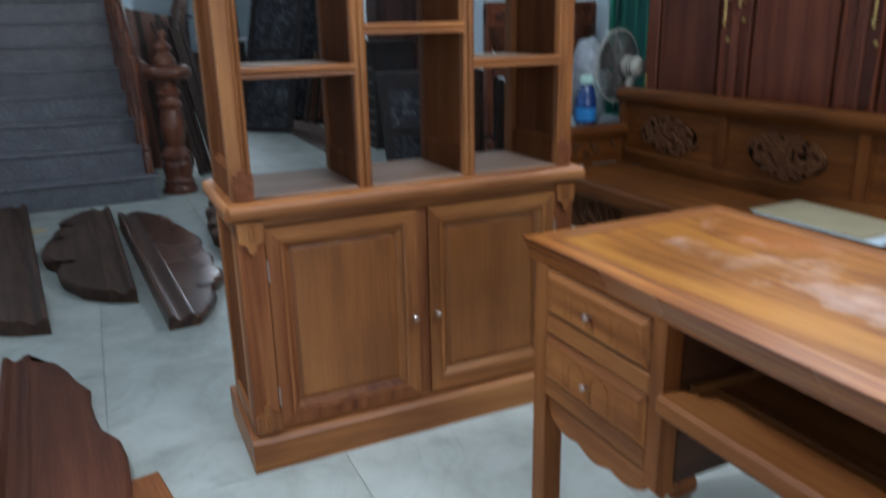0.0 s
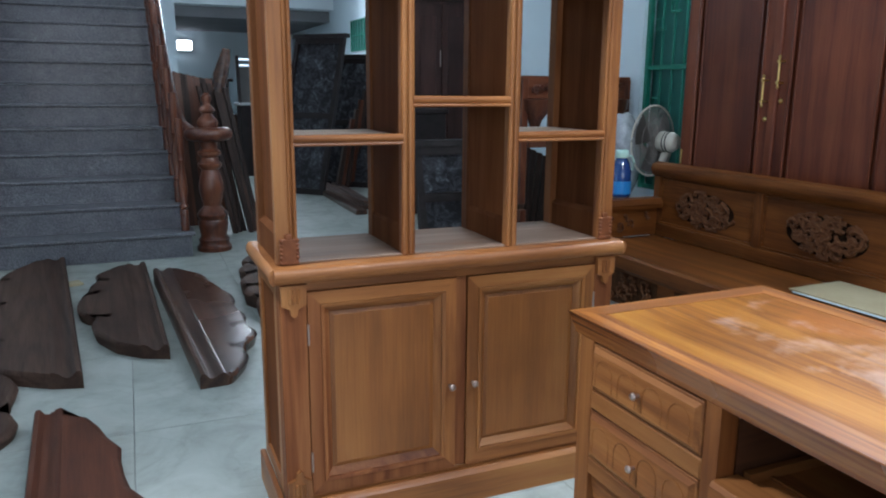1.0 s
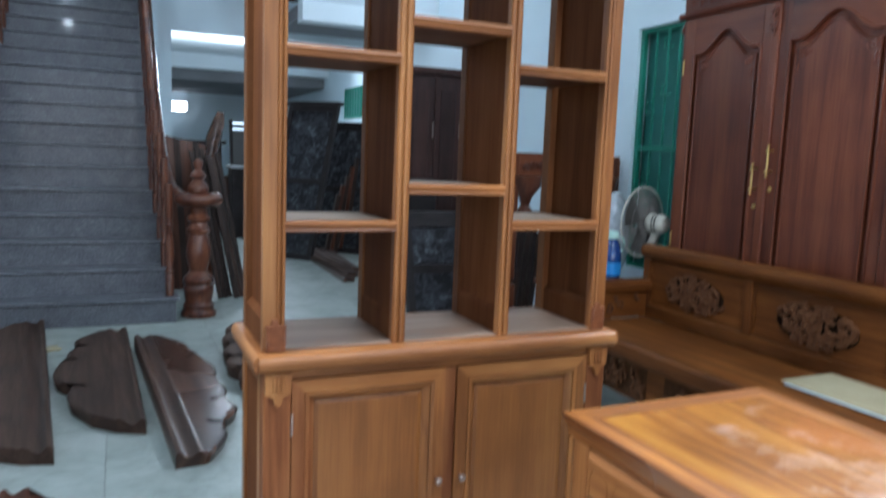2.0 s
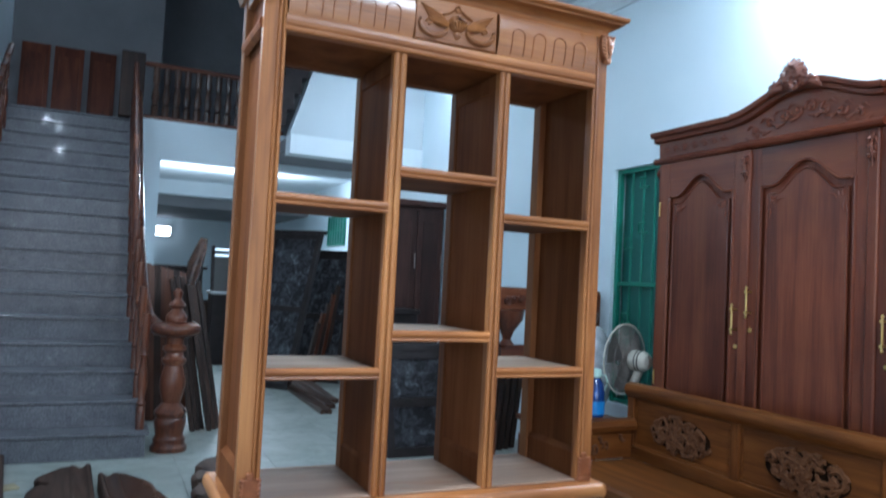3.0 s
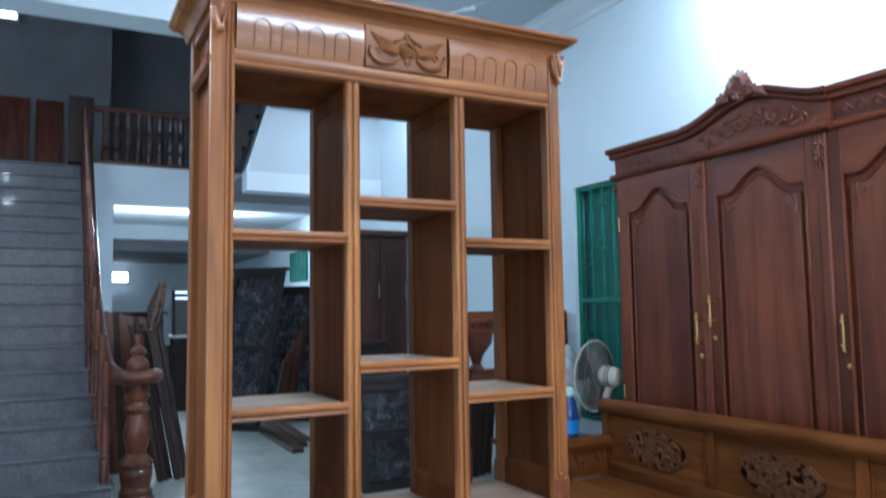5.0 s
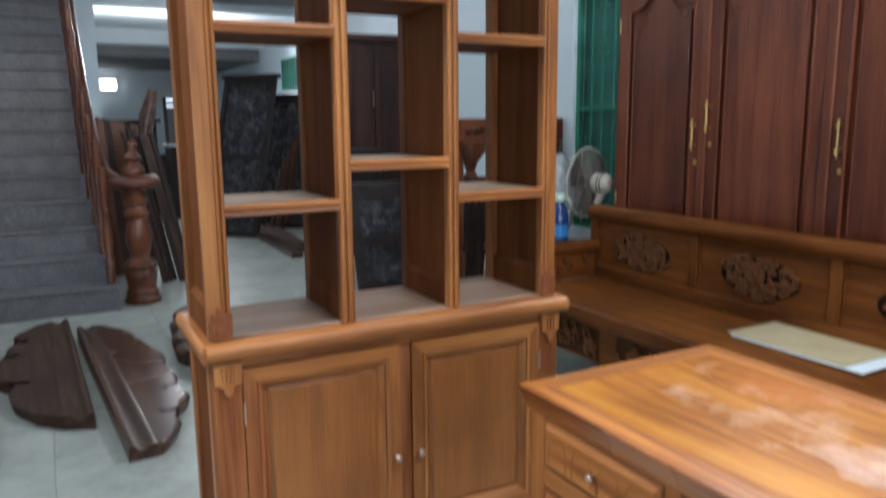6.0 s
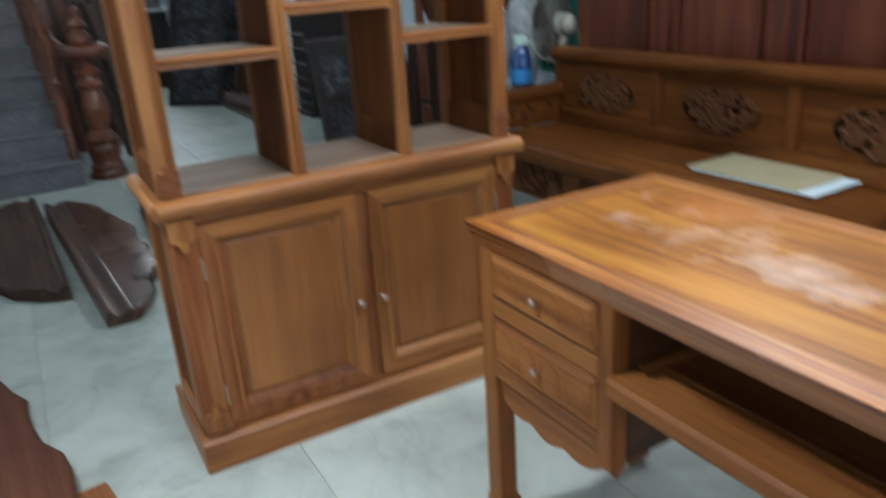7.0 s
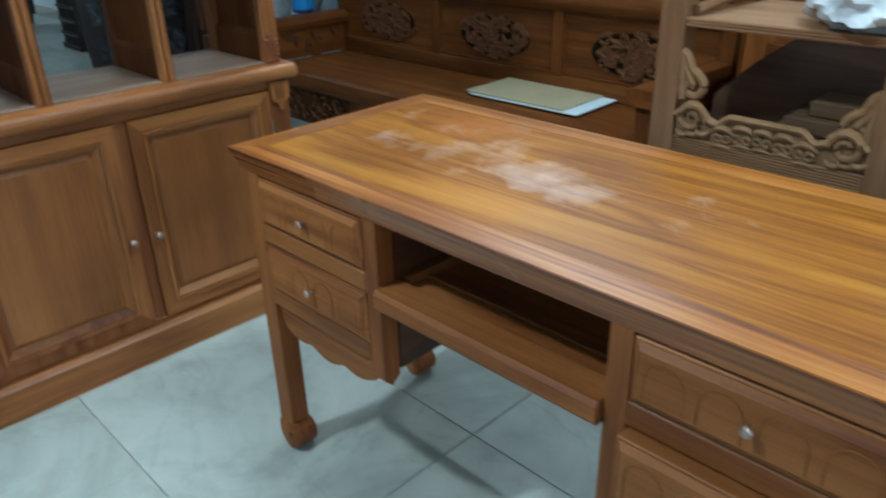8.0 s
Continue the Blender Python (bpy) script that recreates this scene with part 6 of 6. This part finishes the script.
for k in range(3):
    b = thing("floor_plank", (1.690 + 0.125 * k, 5.30 + 0.30 * k, 0.0), "long dark flat plank lying on the floor", "plank", rz=-1 - k, group="planks on the floor")
    part("board", prism([(0, 0), (0.118, 0), (0.118, 0.040), (0.104, 0.050), (0.014, 0.050), (0, 0.038)], "y", 0, 2.05), ROSE["y"], b)
for k in range(7):
    b = thing("leaning_plank", (2.40 + 0.075 * k, 3.40 + 0.03 * k, 0), "dark plank leaning against the side wall", "plank", group="planks by the side wall")
    part("board", prism([(0.0, 0.0), (0.040, 0.0), (0.11, 0.86 - 0.03 * k), (0.07, 0.87 - 0.03 * k)], "y", 0, 0.10), DARKPLANK["z"], b)
DARKROBE = {a: wood("dark_wardrobe_wood_" + a, (0.024, 0.009, 0.007), (0.050, 0.019, 0.014), (0.078, 0.032, 0.024), a, rough=0.4, coat=0.1, rings=3, spec=0.25) for a in "xz"}
dw = thing("dark_wardrobe", (2.44, 5.62, 0), "dark brown wooden wardrobe standing in the back corner", "wardrobe")
part("body", box(0, 0.64, 0.02, 0.36, 0, 2.18, 0.004), DARKROBE["z"], dw)
part("cap", box(-0.04, 0.645, -0.04, 0.36, 2.18, 2.25, 0.01), DARKROBE["x"], dw)
for x0, x1 in ((0.01, 0.315), (0.325, 0.63)):
    d = part("door", box(x0, x1, -0.004, 0.018, 0.08, 2.14, 0.003), DARKROBE["z"], dw)
    part("raised_panel", box(x0 + 0.06, x1 - 0.06, -0.014, -0.004, 0.2, 2.02, 0.006), DARKROBE["z"], d)
    part("handle", tube([(x1 - 0.02, -0.03, 1.50), (x1 - 0.02, -0.03, 1.67)], 0.006, 6), STEEL, d, "steel bar handle")

win2 = thing("window_grille", (XR - 0.03, 9.3, 1.86), "green painted barred window in the back room", "window")
part("pane", box(0.012, 0.028, 0.03, 0.87, 0.03, 0.45), GREENDARK, win2)
for y in (0.0, 0.87):
    part("frame_upright", box(-0.01, 0.028, y, y + 0.03, 0, 0.48, 0.003), GREEN, win2)
for z in (0.0, 0.225, 0.45):
    part("frame_rail", box(-0.008, 0.028, 0.03, 0.87, z, z + 0.03, 0.003), GREEN, win2)
for k in range(5):
    part("bar", tube([(0.0, 0.16 + k * 0.14, 0.03), (0.0, 0.16 + k * 0.14, 0.45)], 0.008, 6), GREEN, win2)

altar = thing("altar_table", (0.42, 10.0, 0), "black tall altar table in the back room", "table")
part("tabletop", box(-0.05, 0.72, 0, 0.5, 1.36, 1.41, 0.01), BLACKWOOD, altar)
part("apron", box(0.0, 0.66, 0.03, 0.47, 1.20, 1.36, 0.01), BLACKWOOD, altar)
for x in (0.0, 0.60):
    for y in (0.03, 0.40):
        part("leg", box(x, x + 0.06, y, y + 0.06, 0, 1.20, 0.005), BLACKWOOD, altar)
part("shelf", box(0.0, 0.66, 0.05, 0.45, 0.62, 0.66, 0.005), BLACKWOOD, altar)
root = thing("root_carving", (1.00, 9.9, 0), "tall polished brown root-wood carving", "carving")
rp = [(-0.26, 0, 0), (-0.22, 0, 0.4), (-0.15, 0.02, 0.8), (-0.12, 0, 1.15), (-0.05, 0.03, 1.45), (0.02, 0, 1.70), (0.05, 0, 1.84)]
part("trunk", tube(rp, [0.18, 0.13, 0.14, 0.10, 0.115, 0.085, 0.055], 14), GLOSSROSE["y"], root, "", True)
shelf2 = thing("glass_display_case", (1.12, 9.2, 0), "dark display case with grey front and lit shelf strips", "cabinet")
part("body", box(0, 0.6, 0, 0.4, 0, 1.02, 0.01), BLACKWOOD, shelf2)
part("counter", box(-0.03, 0.63, -0.05, 0.42, 1.02, 1.06, 0.01), GREYPLASTIC, shelf2)
part("front_panel", prism([(0.02, 1.06), (0.05, 1.06), (0.16, 1.56), (0.13, 1.56)], "x", 0.02, 0.5), SMOKE, shelf2, "slanted dark panel")
for x in (-0.02, 0.5):
    part("upper_frame", prism([(0.0, 1.06), (0.07, 1.06), (0.18, 1.72), (0.11, 1.72)], "x", x, x + 0.04), BLACKWOOD, shelf2)
for z, d in ((1.575, 0.11), (1.66, 0.13)):
    part("lit_strip", box(0.02, 0.5, d, d + 0.05, z, z + 0.022, 0.004), STRIPGLOW, shelf2, "dim lit strip")
for k in range(4):
    st = thing("dark_furniture_piece", (-0.4 + 0.55 * k, 11.9 + 0.2 * (k % 2), 0), "dark wooden furniture stored in the far room", "furniture", group="stored furniture")
    part("body", box(0, 0.45, 0, 0.4, 0.1, 0.75 + 0.1 * (k % 3), 0.01), ROSE["z"], st)
    part("top", box(-0.03, 0.48, -0.03, 0.43, 0.75 + 0.1 * (k % 3), 0.80 + 0.1 * (k % 3), 0.01), ROSE["x"], st)
    part("plinth", box(0.03, 0.42, 0.03, 0.37, 0, 0.1), BLACKWOOD, st)
sql = thing("square_wall_lamp", (0.80, 14.93, 2.135), "lit white square lamp on the far wall", "lamp")
part("diffuser", box(-0.17, 0.17, -0.06, 0.0, -0.10, 0.10, 0.03), LAMPGLOW, sql)
part("base", box(-0.19, 0.19, 0.0, 0.068, -0.12, 0.12, 0.01), GREYPLASTIC, sql)

# ---- ceiling fan, cable and tube fittings ----
cf = thing("ceiling_fan", (0.52, 1.965, 3.30), "green ceiling fan with three blades", "ceiling fan")
part("hub", lathe([(0.03, -0.06), (0.10, -0.05), (0.13, 0.0), (0.11, 0.05), (0.03, 0.08)], 24), FANGREEN, cf, "", True)
part("rod", lathe([(0.012, 0.08), (0.012, 0.36), (0.05, 0.37), (0.05, 0.388)], 12), FANGREEN, cf, "", True)
for a in (-14, 106, 226):
    ca, sa = math.cos(radians(a)), math.sin(radians(a))
    bm = bmesh.new()
    rowa, rowb = [], []
    for k in range(9):
        r = 0.12 + 0.64 * k / 8
        w = 0.045 + 0.025 * math.sin(math.pi * min(1, k / 6) * 0.5) - (0.03 if k == 8 else 0)
        for row, s in ((rowa, -1), (rowb, 1)):
            row.append([bm.verts.new((r * ca - s * w * sa, r * sa + s * w * ca, 0.012 * s + dz)) for dz in (0.0, 0.006)])
    for k in range(8):
        for j in (0, 1):
            bm.faces.new((rowa[k][j], rowa[k + 1][j], rowb[k + 1][j], rowb[k][j]))
        bm.faces.new((rowa[k][0], rowa[k + 1][0], rowa[k + 1][1], rowa[k][1]))
        bm.faces.new((rowb[k][0], rowb[k + 1][0], rowb[k + 1][1], rowb[k][1]))
    part("blade", bm, FANGREEN, cf, "long green blade")
cord = thing("ceiling_cable", (2.27, 2.95, 3.66), "white cable with a connector hanging under the ceiling", "cable")
part("cable", tube([(-0.30, 0.16, 0.0), (-0.14, 0.09, -0.030), (-0.02, 0.03, -0.022), (0.05, -0.04, -0.005)], 0.009, 6), WHITE, cord, "", True)
for d in (0.0, 0.055):
    part("connector", tube([(0.045 + 0.7 * d, -0.035 - 0.7 * d, -0.004), (0.075 + 0.7 * d, -0.065 - 0.7 * d, -0.004)], 0.017, 8), WHITE, cord, "white connector", True)
part("thin_wire", tube([(0.10, -0.09, 0.0), (0.22, -0.40, 0.022), (0.34, -0.78, 0.026)], 0.004, 6), WHITE, cord, "", True)


def tube_fitting(loc, rz, label):
    ob = thing("tube_light_fitting", loc, label, "lamp", rz=rz)
    part("housing", box(-0.62, 0.62, -0.03, 0.03, 0.0, 0.05, 0.006), WHITE, ob)
    part("lit_tube", lathe([(0.013, -0.60), (0.013, 0.60)], 10, at=(0, 0, -0.02), axis="x"), TUBE, ob)


tube_fitting((3.05, 0.30, 3.28), 90, "white fluorescent tube fitting high on the wall")
for x, y, hang in ((-1.25, -0.20, 0.0), (-1.18, 0.30, 0.0), (-1.26, 4.70, 2.51), (-1.09, 4.25, 2.51)):
    bulb = thing("ceiling_bulb", (x, y, 3.69), "lit white lamp bulb hanging under the ceiling", "lamp", group="ceiling bulbs")
    if hang:
        part("cord", tube([(0, 0, -0.01), (0, 0, hang)], 0.006, 6), BLACKWOOD, bulb, "thin hanging cord")
    part("holder", lathe([(0.04, 0.0), (0.04, -0.02), (0.018, -0.03), (0.018, -0.05)], 14), WHITE, bulb, "", True)
    part("bulb", lathe([(0.018, -0.05), (0.05, -0.07), (0.062, -0.11), (0.045, -0.15), (0.010, -0.165)], 16), BULB, bulb, "lit bulb", True)
# Unseen fitting, added to go with the middle room's fill light.
tube_fitting((2.45, 5.30, 3.64), 0, "added unseen tube fitting under the middle ceiling")
tube_fitting((1.0, -2.2, 3.64), 0, "white fluorescent tube fitting at the rear ceiling")

# ---- floor tiles ----
TW, TH, TX, TY = 0.650, 0.908, 0.190, -0.050
tile_mesh = bpy.data.meshes.new("tile")
bm = box(0.0012, TW - 0.0012, 0.0012, TH - 0.0012, -0.012, 0.0, 0.0015)
bm.to_mesh(tile_mesh)
bm.free()
tile_mesh.materials.append(TILE)
for i in range(-6, 5):
    for j in range(-7, 17):
        x, y = TX + i * TW, TY + j * TH
        if x + TW > XR + 0.2 or (x < -2.0 and y > 4.2):
            continue
        t = new("tile", tile_mesh)
        t.parent, t.location = floor, (x, y, 0)
